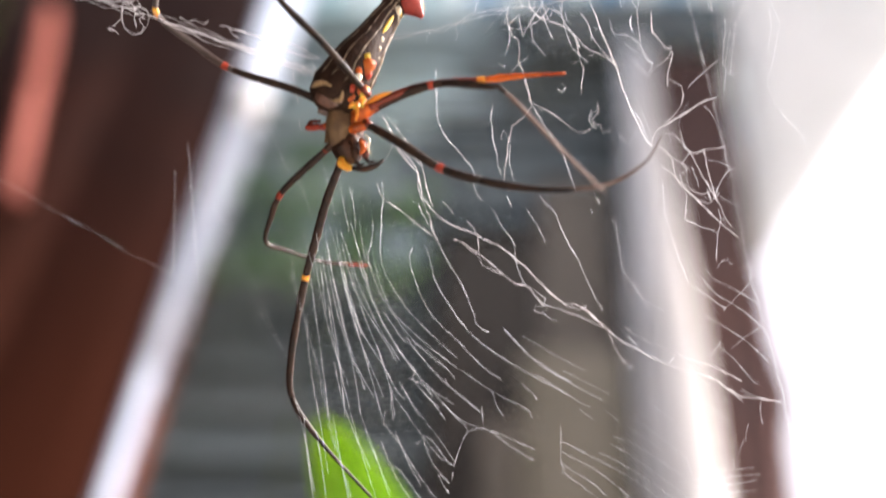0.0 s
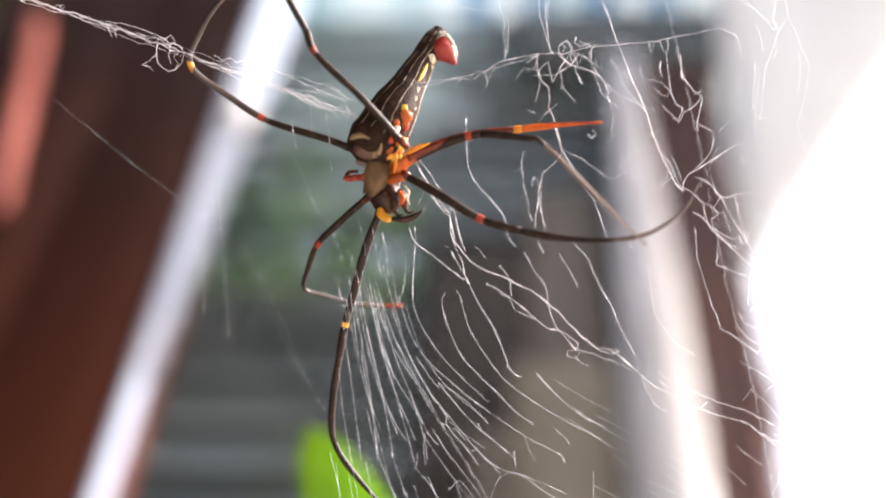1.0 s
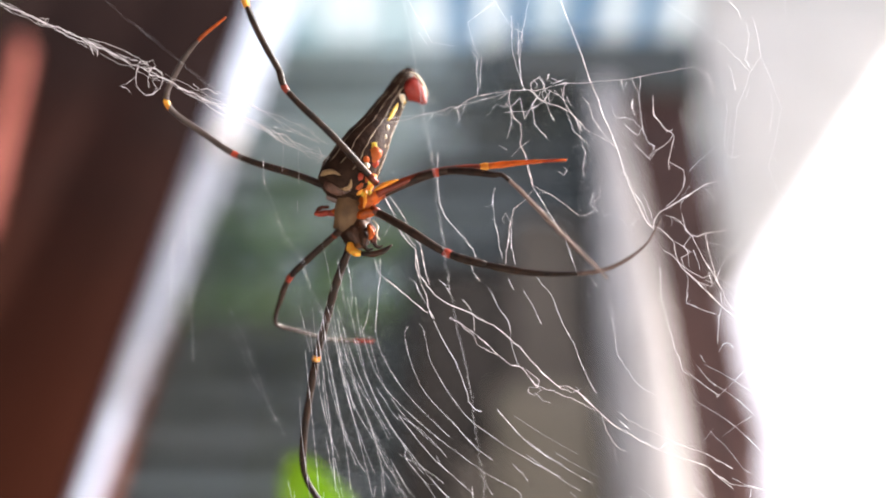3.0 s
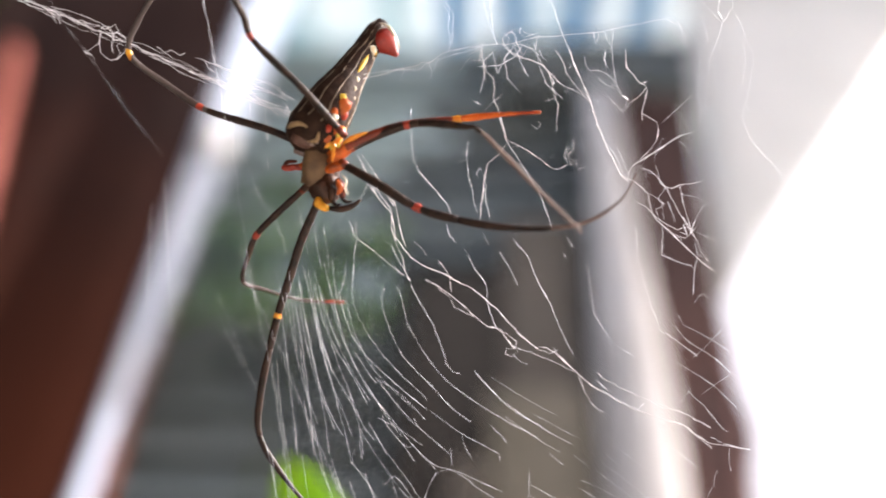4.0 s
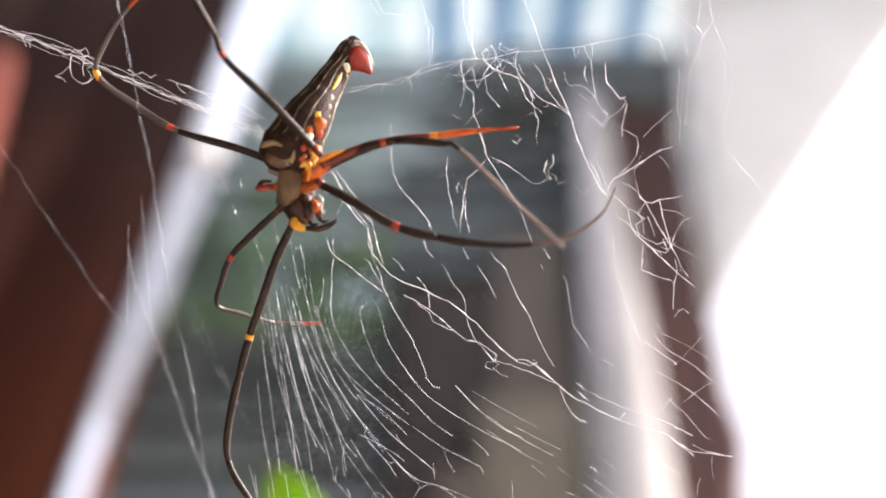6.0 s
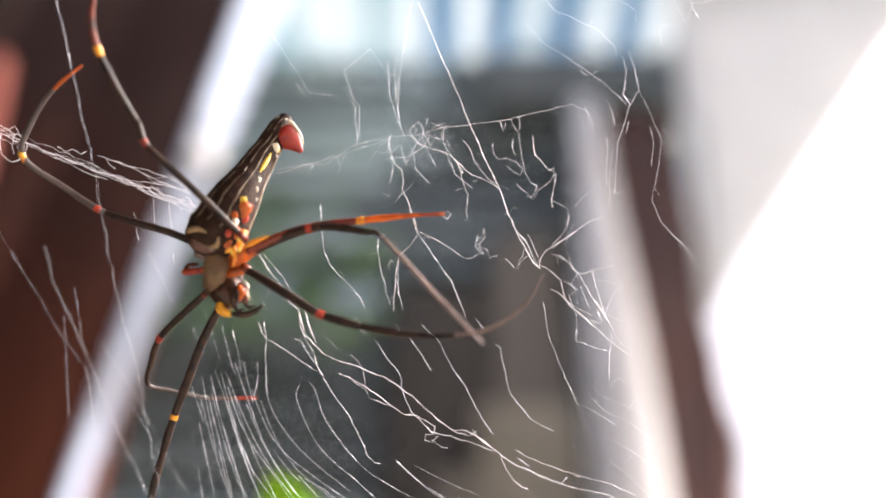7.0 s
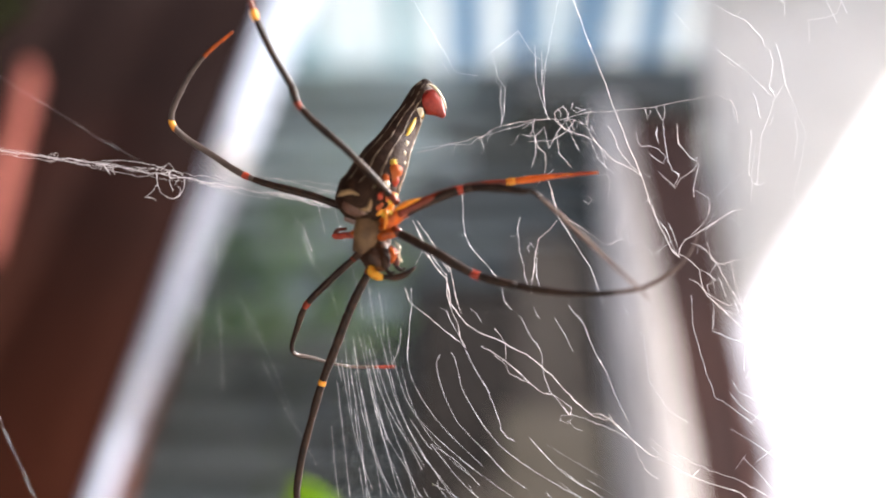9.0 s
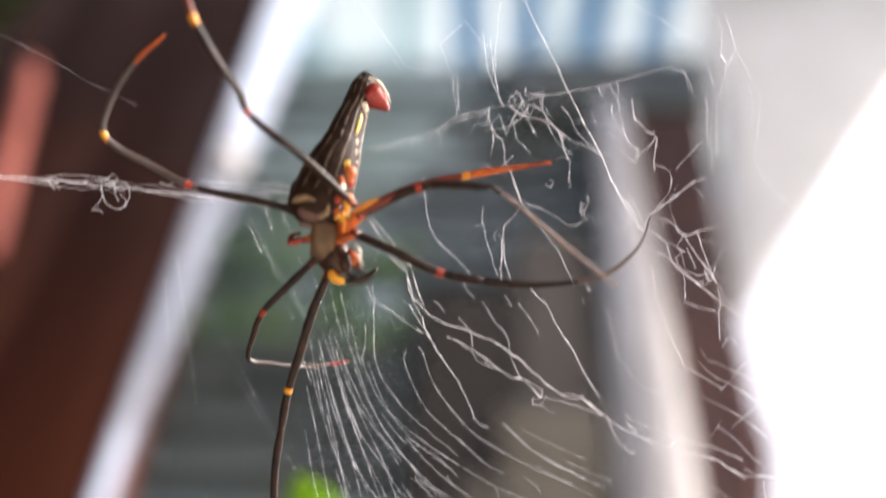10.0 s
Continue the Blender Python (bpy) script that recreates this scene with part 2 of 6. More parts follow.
def box_bm(x0, x1, y0, y1, z0, z1, bevel=0.004, lean=0.0, cuts=0):
    """A bevelled box; lean: how far its top is moved along x a metre of height."""
    bm = bmesh.new()
    bmesh.ops.create_cube(bm, size=1.0)
    for v in bm.verts:
        v.co = Vector(((x0 + x1) / 2 + v.co.x * (x1 - x0), (y0 + y1) / 2 + v.co.y * (y1 - y0), (z0 + z1) / 2 + v.co.z * (z1 - z0)))
    if bevel:
        bmesh.ops.bevel(bm, geom=bm.edges[:], offset=bevel, segments=2, affect="EDGES", profile=0.5)
    for v in bm.verts:
        v.co.x += lean * v.co.z
    return bm


# ---- ground ----
bm = bmesh.new()
bmesh.ops.create_grid(bm, x_segments=60, y_segments=60, size=1.0)
for v in bm.verts:
    r = v.co.length
    v.co = v.co * (4 + 2000 * r ** 3)
    v.co.z = 0.02 * noise.noise(v.co * 0.7) if v.co.length < 40 else 0.0
ground = part("ground", bm, SOIL)
tagged(ground, "bare brown earth yard with patches of moss", "ground", kind="structure")

# ---- walls, floor and ceiling added unseen round the camera to shape the light ----
porch = tagged(part("wall_south", box_bm(-3.0, 3.0, -2.4, -2.3, 0.0, 2.8, 0.0), DARKWOOD), "plain dark timber wall added unseen behind the camera", "wall", kind="structure")
tagged(part("wall_side", box_bm(-3.2, -3.0, -2.4, 1.1, 0.0, 3.7, 0.0), DARKWOOD), "plain dark timber side wall, added out of view", "wall", kind="structure")
tagged(part("floor", box_bm(-3.0, 1.6, -2.3, 0.7, -0.1, 0.06, 0.01), CONCRETE), "grey concrete floor, added out of view", "floor", kind="structure")
tagged(part("ceiling", box_bm(-3.0, 0.55, -2.4, 0.45, 2.72, 2.8, 0.0), DARKWOOD), "plain timber ceiling, added unseen to cut sky light", "ceiling", kind="structure")

# ---- brown wall with a white end ----
LEAN_L = 0.0644
X_END = -0.563
wall = empty("wall_west")
tagged(wall, "dark red-brown timber wall with a white-painted end", "wall", kind="structure")
edges = [-0.192 * i for i in range(14)]
for i in range(13):
    x1, x0 = X_END + edges[i] - 0.001, X_END + edges[i + 1] + 0.001
    d = 0.0015 * (i % 3)
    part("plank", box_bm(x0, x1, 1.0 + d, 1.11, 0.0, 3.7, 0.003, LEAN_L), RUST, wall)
bm = box_bm(X_END, X_END + 0.008, 0.99, 1.035, 0.0, 3.72, 0.0)
bmesh.ops.bisect_plane(bm, geom=bm.verts[:] + bm.edges[:] + bm.faces[:], plane_co=(0, 0, 2.1), plane_no=(0, 0, 1))
for v in bm.verts:
    v.co.x += LEAN_L * v.co.z
    v.co.y += 0.13 * max(v.co.z - 2.1, 0.0) if v.co.y > 1.01 else 0.0
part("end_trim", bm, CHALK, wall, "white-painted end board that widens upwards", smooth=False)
part("batten", box_bm(-0.296, -0.272, 0.955, 0.998, 2.39, 2.83, 0.010, -0.16), TERRA, wall, "terracotta-painted slanting batten")

# white ball and collar added to give a round bright glint
z = 2.632
knob = part("knob", blob((X_END + 0.022 + LEAN_L * z, 1.015, z), (0.024, 0.026, 0.026), unit=1.0), GLINT_WHITE, wall, "white ball added for a round bright glint")
part("collar", tube([(X_END + 0.006 + LEAN_L * z, 1.015, z), (X_END + 0.014 + LEAN_L * z, 1.015, z)], 0.014, 14, 1.0), GLINT_WHITE, knob)

# ---- frame added out of view: its planks shade the white end, batten and column ----
shade_frame = tagged(empty("shade_frame"), "unseen dark timber frame of three posts and five planks, added for its shade", "porch frame", kind="structure")
for y0, y1, x1, top in ((-1.2, -1.1, 1.55, 4.95), (0.65, 0.75, 1.55, 4.95), (1.26, 1.295, 1.50, 4.41)):
    part("post", box_bm(1.47, x1, y0, y1, 0.0, top, 0.006), DARKWOOD, shade_frame)
for y0, y1, z0, z1 in ((-1.3, 1.09, 4.58, 4.95), (1.092, 1.3, 4.365, 4.41), (1.092, 1.258, 3.86, 4.285), (1.152, 1.258, 4.287, 4.363), (1.297, 1.555, 3.20, 4.47)):
    part("plank", box_bm(1.47, 1.50, y0, y1, z0, z1, 0.004), DARKWOOD, shade_frame)

# ---- teal boarded wall under the roof ----
wall_n = empty("wall_north")
tagged(wall_n, "teal weatherboard wall of overlapping horizontal boards, shade painted slate at its right", "wall", kind="structure")
part("wall_core", box_bm(-2.4, 0.52, 1.63, 1.75, 0.0, 3.68, 0.0), TEAL, wall_n)
PITCH_B = 0.095
rnd = random.Random(12)
for i in range(39):
    z = 0.01 + PITCH_B * i
    zt = min(z + PITCH_B + 0.02, 3.675)
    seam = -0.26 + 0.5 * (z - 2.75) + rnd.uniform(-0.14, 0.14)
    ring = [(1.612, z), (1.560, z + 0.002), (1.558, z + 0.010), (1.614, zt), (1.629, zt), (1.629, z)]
    # right of the seam, shade is painted in as darker slate boards
    for x0, x1, paint in ((-2.4, seam - 0.001, TEAL if z > 2.72 else TEAL_DARK), (seam + 0.001, 0.523, SHADE_SLATE)):
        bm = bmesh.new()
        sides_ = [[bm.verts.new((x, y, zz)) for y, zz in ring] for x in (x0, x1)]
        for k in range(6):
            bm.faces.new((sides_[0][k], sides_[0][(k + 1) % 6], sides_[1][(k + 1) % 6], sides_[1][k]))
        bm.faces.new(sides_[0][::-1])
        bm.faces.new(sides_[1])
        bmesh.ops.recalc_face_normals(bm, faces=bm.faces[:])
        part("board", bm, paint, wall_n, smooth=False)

# ---- corrugated roof sheets over the wall ----
roof = empty("roof")
tagged(roof, "translucent corrugated roof sheets, pale and blue stripes", "roof", kind="structure")
x = -1.13
rnd = random.Random(3)
for i in range(25):
    wide = 0.085 + rnd.uniform(-0.006, 0.006)
    xs = np.linspace(0, wide, 13)
    prof = [0.004 * math.cos(2 * math.pi * (x + q) / 0.075) for q in xs]
    verts, faces = [], []
    for y, dz in ((2.2, 0.10), (1.9, 0.052), (1.6, 0.004), (1.24, -0.0536)):
        for q, h in zip(xs, prof):
            verts.append((x + q, y, 3.74 + h + dz * 0.6))
        for q, h in zip(xs, prof):
            verts.append((x + q, y, 3.737 + h + dz * 0.6))
    for r in range(3):
        for k in range(12):
            a = r * 26 + k
            faces.append((a, a + 1, a + 27, a + 26))
            a += 13
            faces.append((a + 1, a, a + 26, a + 27))
    part("roof_sheet", (verts, faces), (SHEET_BLUE if i % 2 else SHEET) if i > 11 else (SHEET if i in (9, 10) else SHEET_GREY), roof)
    x += wide

# ---- pale column, dark post, board ----
bm = bmesh.new()
segs = 28
rows_ = []
for j in range(15):
    z = 3.338 * j / 14
    cx, r = 0.342 + 0.03 * (z - 2.55), min(0.07, max(0.038, 0.07 - 0.05 * (z - 2.5)))
    rows_.append([bm.verts.new((cx + r * math.cos(2 * math.pi * k / segs) * (1 + 0.03 * noise.noise(Vector((k * 0.4, z * 2, 0)))),
                                1.485 + r * math.sin(2 * math.pi * k / segs), z)) for k in range(segs)])
for j in range(14):
    for k in range(segs):
        bm.faces.new((rows_[j][k], rows_[j][(k + 1) % segs], rows_[j + 1][(k + 1) % segs], rows_[j + 1][k]))
bm.faces.new(rows_[0][::-1])
bm.faces.new(rows_[-1])
tagged(part("column", bm, PLASTER), "round pale plastered column, sunlit on one flank", "column", kind="structure")

post = tagged(empty("post"), "dark brown timber post with a reddish glow put on its edge", "post", kind="structure")
bm = box_bm(0.40, 0.51, 1.50, 1.556, 0.0, 3.338, 0.008)
for k in range(1, 40):
    bmesh.ops.bisect_plane(bm, geom=bm.verts[:] + bm.edges[:] + bm.faces[:], plane_co=(0, 0, 1.7 + 0.04 * k), plane_no=(0, 0, 1))
for v in bm.verts:
    if v.co.x > 0.455:
        z = v.co.z
        v.co.x += 0.02 + 0.06 * (max(z, 1.7) - 2.3) + 0.024 * math.exp(-((z - 2.40) / 0.065) ** 2) + 0.004 * noise.noise(Vector((0, 0, z * 9)))
part("shaft", bm, POST, post, smooth=False)
# reddish bead paints in the glow along the post's edge
part("glow_bead", tube([(0.452, 1.497, 0.0), (0.452, 1.497, 1.7), (0.542, 1.497, 2.6)], 0.006, 10, 1.0), EDGE_GLOW, post, "reddish bead for the glow along the edge")

# beam added to make the dark band under the roof
tagged(part("header_beam", box_bm(0.12, 0.66, 1.46, 1.545, 3.34, 3.53, 0.006), SHADE_SLATE), "slate-dark beam across column and post, added for the dark band under the roof", "beam", kind="structure")

# a dark board added in place of the dark gap beside the wall
tagged(part("leaning_board", box_bm(-0.14, 0.16, 1.533, 1.553, 0.0, 2.80, 0.006, 0.02), BOARD), "dark board standing in for a dark gap beside the wall", "board")

# darker tall board and paler low ones, added to step one olive area's tone
tagged(part("leaning_board", box_bm(0.06, 0.212, 1.51, 1.53, 0.0, 2.94, 0.010, 0.02), BROWNBOARD), "tall brownish-grey board leaning on the dark board", "board")
for x0, x1, top, paint, label in ((-0.055, 0.018, 2.34, BROWNBOARD, "short brownish-grey board added to step the tone"),
                                  (0.021, 0.212, 2.48, PALEBOARD, "wide olive-grey board leaning on the taller board")):
    tagged(part("leaning_board", box_bm(x0, x1, 1.483, 1.507, 0.0, top, 0.010, 0.02), paint), label, "board")

# ---- canvas awning ----
bm = bmesh.new()
A, B, C = Vector((0.60, 1.30, 3.75)), Vector((0.474, 1.30, 2.533)), Vector((1.27, 1.30, 3.64))
n_ = 14
grid = {}
for layer in (0, 1):
    for i in range(n_ + 1):
        for j in range(n_ + 1 - i):
            u, v = i / n_, j / n_
            p = A + (B - A) * u + (C - A) * v
            w = 1 - u - v
            p.y += 0.035 * math.sin(7 * u + 3 * v) * (u * w + v * w) * 3 + 0.004 * layer
            grid[layer, i, j] = bm.verts.new(p)
for layer in (0, 1):
    for i in range(n_):
        for j in range(n_ - i):
            bm.faces.new((grid[layer, i, j], grid[layer, i + 1, j], grid[layer, i, j + 1]))
            if i + j < n_ - 1:
                bm.faces.new((grid[layer, i + 1, j], grid[layer, i + 1, j + 1], grid[layer, i, j + 1]))
for i in range(n_):
    for a, b in (((i, 0), (i + 1, 0)), ((0, i), (0, i + 1)), ((i, n_ - i), (i + 1, n_ - i - 1))):
        bm.faces.new((grid[(0, *a)], grid[(0, *b)], grid[(1, *b)], grid[(1, *a)]))
bmesh.ops.recalc_face_normals(bm, faces=bm.faces[:])
awning = tagged(empty("awning"), "light grey canvas awning hanging to a point beside the post", "awning")
part("cloth", bm, CANVAS, awning)
for p, q in ((A, B), (A, C)):
    part("hem", tube([tuple(p + Vector((0, -0.006, 0))), tuple(q + Vector((0, -0.006, 0)))], 0.008, 8, 1.0), CANVAS, awning)


# ---- plants ----
def leaf_blade(length, width, fold=0.25, droop=0.3, blunt=0.8):
    """A pointed blade along +y with a raised midrib, with thickness."""
    n, m_ = 12, 6
    top, low, faces = [], [], []
    for i in range(n + 1):
        u = i / n
        w = width * 0.5 * (math.sin(math.pi * u ** 0.8) ** blunt * (1 - 0.25 * u) + 0.01)
        for j in range(-m_ // 2, m_ // 2 + 1):
            q = j / (m_ / 2)
            zz = fold * abs(q) * w - droop * length * u * u + 0.02 * width * math.sin(9 * u + 2 * q)
            top.append((q * w, u * length, zz))
            low.append((q * w, u * length, zz - 0.0006 - 0.001 * (q == 0)))
    k = m_ + 1
    for i in range(n):
        for j in range(m_):
            a = i * k + j
            faces.append((a, a + 1, a + k + 1, a + k))
    o = len(top)
    faces += [tuple(q + o for q in f[::-1]) for f in faces]
    for i in range(n):
        faces += [(i * k, (i + 1) * k, (i + 1) * k + o, i * k + o), (i * k + m_, i * k + m_ + o, (i + 1) * k + m_ + o, (i + 1) * k + m_)]
    return top + low, faces


plant = tagged(empty("garden_plant", pose(-0.061, 0.395, 0.021)), "tall garden plant with a bright green sunlit leaf", "plant")
part("stem", tube(spline([(0, 0, 0), (15, 20, 500), (-10, 30, 1000), (0, 10, 1500), (38, 48, 1602)]), [9, 7, 5, 3]), STEM, plant)
blade = leaf_blade(0.095, 0.030, 0.35, 0.15)
for z, turn, tilt, size in ((1.35, 140, 20, 1.4), (1.2, 250, 15, 1.6), (1.0, 20, 10, 1.7), (0.8, 130, 10, 1.7)):
    lf = part("leaf", blade, LEAF, plant)
    lf.matrix_local = pose(0, 0.01, z, tilt, 0, turn) @ Matrix.Scale(size, 4)
# the top leaf, facing the camera
foot, tip_ = Vector((0.0406, 0.05, 1.600)), Vector((-0.0144, -0.028, 1.690))
along = (tip_ - foot).normalized()
across = along.cross(Vector((0, -0.85, -0.4))).normalized()
lf = part("leaf", leaf_blade(0.126, 0.052, 0.12, 0.05, 0.5), LEAF, plant)
lf.matrix_local = Matrix.Translation(foot) @ Matrix((across, along, across.cross(along))).transposed().to_4x4()

vine = tagged(empty("climbing_vine", pose(-0.40, 1.50, 0.0)), "pale sage-green climbing vine on the teal wall", "vine")
part("stem", tube(spline([(0, 50, 0), (40, 55, 700), (-30, 50, 1500), (40, 75, 2300), (90, 80, 2700), (180, 80, 2790), (240, 80, 2760)]), [12, 8, 5, 3]), STEM, vine)
rnd = random.Random(5)
small = leaf_blade(0.075, 0.05, 0.2, 0.35)
for i in range(60):
    z = 2.67 + 0.36 * rnd.random() ** 1.6
    lf = part("leaf", small, LEAF_DARK, vine)
    lf.matrix_local = pose(rnd.uniform(-0.14, 0.27), 0.03 - 0.05 * rnd.random(), z, rnd.uniform(-60, 30), rnd.uniform(-40, 40), rnd.uniform(0, 360)) @ Matrix.Scale(rnd.uniform(0.6, 1.2), 4)

creeper = tagged(empty("creeper", pose(-0.86, 0.99, 0.0)), "dark green creeper with small leaves on the brown timber wall", "creeper")
part("stem", tube(spline([(-160, -8, 0), (-150, -10, 1200), (-90, -10, 2300), (-20, -12, 2750), (20, -12, 3300)]), [8, 6, 4, 2]), STEM, creeper)
rnd = random.Random(9)
for i in range(40):
    lf = part("leaf", small, LEAF_DEEP, creeper)
    lf.matrix_local = pose(rnd.uniform(-0.09, 0.055), -0.02 - 0.03 * rnd.random(), rnd.uniform(2.72, 3.3), rnd.uniform(-60, 30), rnd.uniform(-40, 40), rnd.uniform(0, 360)) @ Matrix.Scale(rnd.uniform(0.5, 0.9), 4)


# ---- the spider: x right, y up in the web, z towards the camera, in mm ----
spider = tagged(empty("spider"), "large dark striped orb-weaver spider with orange leg joints in its web", "spider")

AXIS = [(-4.6, 2.6, 1.2), (-3.6, 4.4, 0.6), (-1.6, 7.6, 0.2), (1.3, 12.9, -1.0), (4.5, 19.0, -4.0), (7.6, 24.8, -7.4), (10.2, 29.6, -10.0), (11.4, 32.0, -11.2)]
GIRTH = [1.6, 5.2, 6.2, 5.3, 3.7, 2.8, 2.55, 1.5]
axis_pts = spline(AXIS, 6)
axis_r = [float(np.interp(i, np.arange(len(GIRTH)) * 6, GIRTH)) for i in range(len(axis_pts))]


def on_abdomen(s, angle, lift=0.0):
    """A place on the abdomen: s from front to tip, angle round it (0: its left, 90: to the camera)."""
    f = s * (len(axis_pts) - 1)
    i = min(int(f), len(axis_pts) - 2)
    p = axis_pts[i].lerp(axis_pts[i + 1], f - i)
    r = axis_r[i] + (axis_r[i + 1] - axis_r[i]) * (f - i) + lift
    ahead = (axis_pts[i + 1] - axis_pts[i]).normalized()
    left = Vector((0, 0, 1)).cross(ahead).normalized()
    out = ahead.cross(left)
    out = out if out.z > 0 else -out
    a = radians(angle)
    return p + (left * math.cos(a) + out * math.sin(a)) * r


verts, faces = [], []
SIDES = 28
for i in range(49):
    for k in range(SIDES):
        p = on_abdomen(min(i / 48, 0.9999), 360 * k / SIDES)
        p += (p - axis_pts[min(i * (len(axis_pts) - 1) // 48, len(axis_pts) - 1)]) * 0.05 * noise.noise(p * 0.45)
        verts.append(tuple(p * 0.001))
for i in range(48):
    for k in range(SIDES):
        faces.append((i * SIDES + k, i * SIDES + (k + 1) % SIDES, (i + 1) * SIDES + (k + 1) % SIDES, (i + 1) * SIDES + k))
faces += [tuple(range(SIDES)), tuple(range(48 * SIDES, 49 * SIDES))]
bm = bmesh.new()
vs = [bm.verts.new(v) for v in verts]
for f in faces:
    bm.faces.new([vs[i] for i in f])
bmesh.ops.recalc_face_normals(bm, faces=bm.faces[:])
abdomen = part("abdomen", bm, ABDOMEN, spider, "dark brown tapering abdomen with cream lines")

# the last, widest line paints a broken pale mark together with its rim highlight
for a0, a1, s0, s1, w in ((20, 30, 0.22, 0.93, 0.11), (44, 54, 0.26, 0.93, 0.12), (70, 82, 0.30, 0.9, 0.13), (98, 104, 0.30, 0.95, 0.17), (160, 168, 0.26, 0.74, 0.34)):
    pts = [on_abdomen(s0 + (s1 - s0) * i / 48, a0 + (a1 - a0) * i / 48 + 2.6 * math.sin(i * 0.4) + 3.5 * noise.noise(Vector((i * 0.35, a0, 0))), -0.06) for i in range(49)]
    broad = [max(0.03, w * (0.9 + 0.7 * noise.noise(Vector((i * 0.42, a0 * 1.7, 4))))) if 0 < i < 48 else 0.03 for i in range(49)]
    part("stripe", tube(pts, broad, 6), SPOT if w > 0.4 else CREAM, abdomen)
for s, a, size, mat in ((0.715, 126, 1.15, SPOT), (0.72, 148, 0.6, SPOT_YELLOW), (0.69, 150, 0.5, SPOT), 
                        (0.545, 128, 0.68, SPOT), (0.505, 134, 0.55, SPOT), (0.475, 146, 0.4, SPOT), (0.435, 114, 1.0, SPOT_YELLOW), (0.405, 124, 2.0, GLOW), (0.385, 134, 1.3, RED), (0.37, 112, 1.1, COXA), (0.345, 118, 1.15, SPOT),
                        (0.315, 132, 1.3, COXA), (0.33, 146, 0.9, RED), (0.44, 140, 0.5, RED), (0.29, 118, 0.9, RED), (0.25, 128, 1.0, COXA), (0.22, 138, 0.8, ORANGE), (0.12, 70, 0.7, LEG_TAN)):
    p = on_abdomen(s, a, -0.25 * size)
    part("spot", blob(p, (size * 0.85, size * 1.05, size * 0.4), (0, 0, -35), 0.35), mat, abdomen)
part("mark", tube(spline([on_abdomen(s, a, -0.2) for s, a in ((0.155, 26), (0.195, 42), (0.235, 62), (0.24, 82))]), [0.25, 0.75, 0.6, 0.2], 8), OCHRE, abdomen, "pale ochre crescent")
part("mark", tube(spline([on_abdomen(s, a, -0.1) for s, a in ((0.255, 106), (0.21, 112), (0.16, 107), (0.115, 92))]), [0.2, 0.5, 0.45, 0.2], 8), OCHRE, abdomen, "pale ochre crescent")
part("mark", tube(spline([on_abdomen(s, a, -0.15) for s, a in ((0.68, 121), (0.645, 122), (0.61, 121), (0.575, 119))]), [0.2, 0.5, 0.5, 0.2], 8), SPOT_YELLOW, abdomen, "yellow streak")
part("mark", tube(spline([on_abdomen(s, a, -0.12) for s, a in ((0.19, 118), (0.13, 116), (0.085, 104), (0.06, 80), (0.06, 50))]), [0.15, 0.3, 0.36, 0.34, 0.15], 8), LEG_PINK, abdomen, "pinkish rim")
part("mark", blob(on_abdomen(0.105, 84, -0.7), (2.5, 1.5, 0.9), (0, 0, -20), 0.3), BELLY, abdomen, "pinkish tan patch")
tip = part("spinneret", tube(spline([(10.4, 28.6, -9.0), (11.9, 27.5, -8.6), (13.3, 26.1, -8.3), (14.8, 24.3, -8.0)]), [1.9, 2.9, 2.8, 2.2, 1.3, 0.5], 16), TIP_RED, spider, "dark red tip of the abdomen")
part("rim", tube(spline([(11.4, 31.3, -8.0), (13.0, 30.3, -7.2), (14.5, 28.2, -7.2), (15.3, 25.8, -7.6)]), [0.12, 0.35, 0.25, 0.12], 6), SPOT, tip)

part("sternum", blob((-1.5, 0.2, 1.7), (2.8, 4.8, 1.7), (0, 0, -14), 0.45), STERNUM, spider, "olive-tan breast plate")
head = part("head", blob((0.2, -4.8, 0.7), (3.4, 3.2, 2.8), (0, 0, -14), 0.35), HEAD, spider, "black head")
part("carapace", blob((-0.4, -1.4, -1.6), (3.6, 5.6, 2.6), (0, 0, -14), 0.12), HEAD, spider)
part("waist", tube([(-2.6, 4.6, 0.4), (-1.2, 3.0, 0.8), (0.4, 0.8, 0.6)], [2.2, 1.7, 2.0], 12), HEAD, spider)
for p0, p1, p2, r, mat in (((1.0, 3.2, 1.8), (2.6, 5.0, 2.6), (4.1, 7.8, 3.0), 1.15, ORANGE), ((1.2, 2.2, 2.0), (3.2, 2.6, 3.2), (6.2, 4.1, 4.2), 1.2, COXA),
                           ((1.0, 0.6, 2.0), (2.8, 1.4, 2.8), (6.0, 3.5, 3.4), 1.1, COXA), ((0.8, -1.2, 2.0), (2.2, -0.6, 3.0), (4.6, -0.2, 3.4), 1.05, COXA),
                           ((-2.6, 2.2, 1.2), (-4.0, 2.6, 0.8), (-6.0, 3.1, 0.0), 0.95, LEG_PINK), ((-2.8, -0.2, 1.0), (-3.8, 0.0, 0.6), (-5.0, -0.3, 0.2), 0.8, COXA),
                           ((-2.0, -3.2, 1.0), (-2.8, -3.8, 0.6), (-4.6, -5.2, -0.4), 0.95, HEAD), ((-0.6, -4.6, 1.2), (-0.8, -6.0, 0.8), (-1.6, -8.6, -0.2), 1.0, HEAD)):
    part("coxa", tube(spline([p0, p1, p2]), [r * 0.7, r * 1.1, r, r * 0.75], 10), mat, spider)
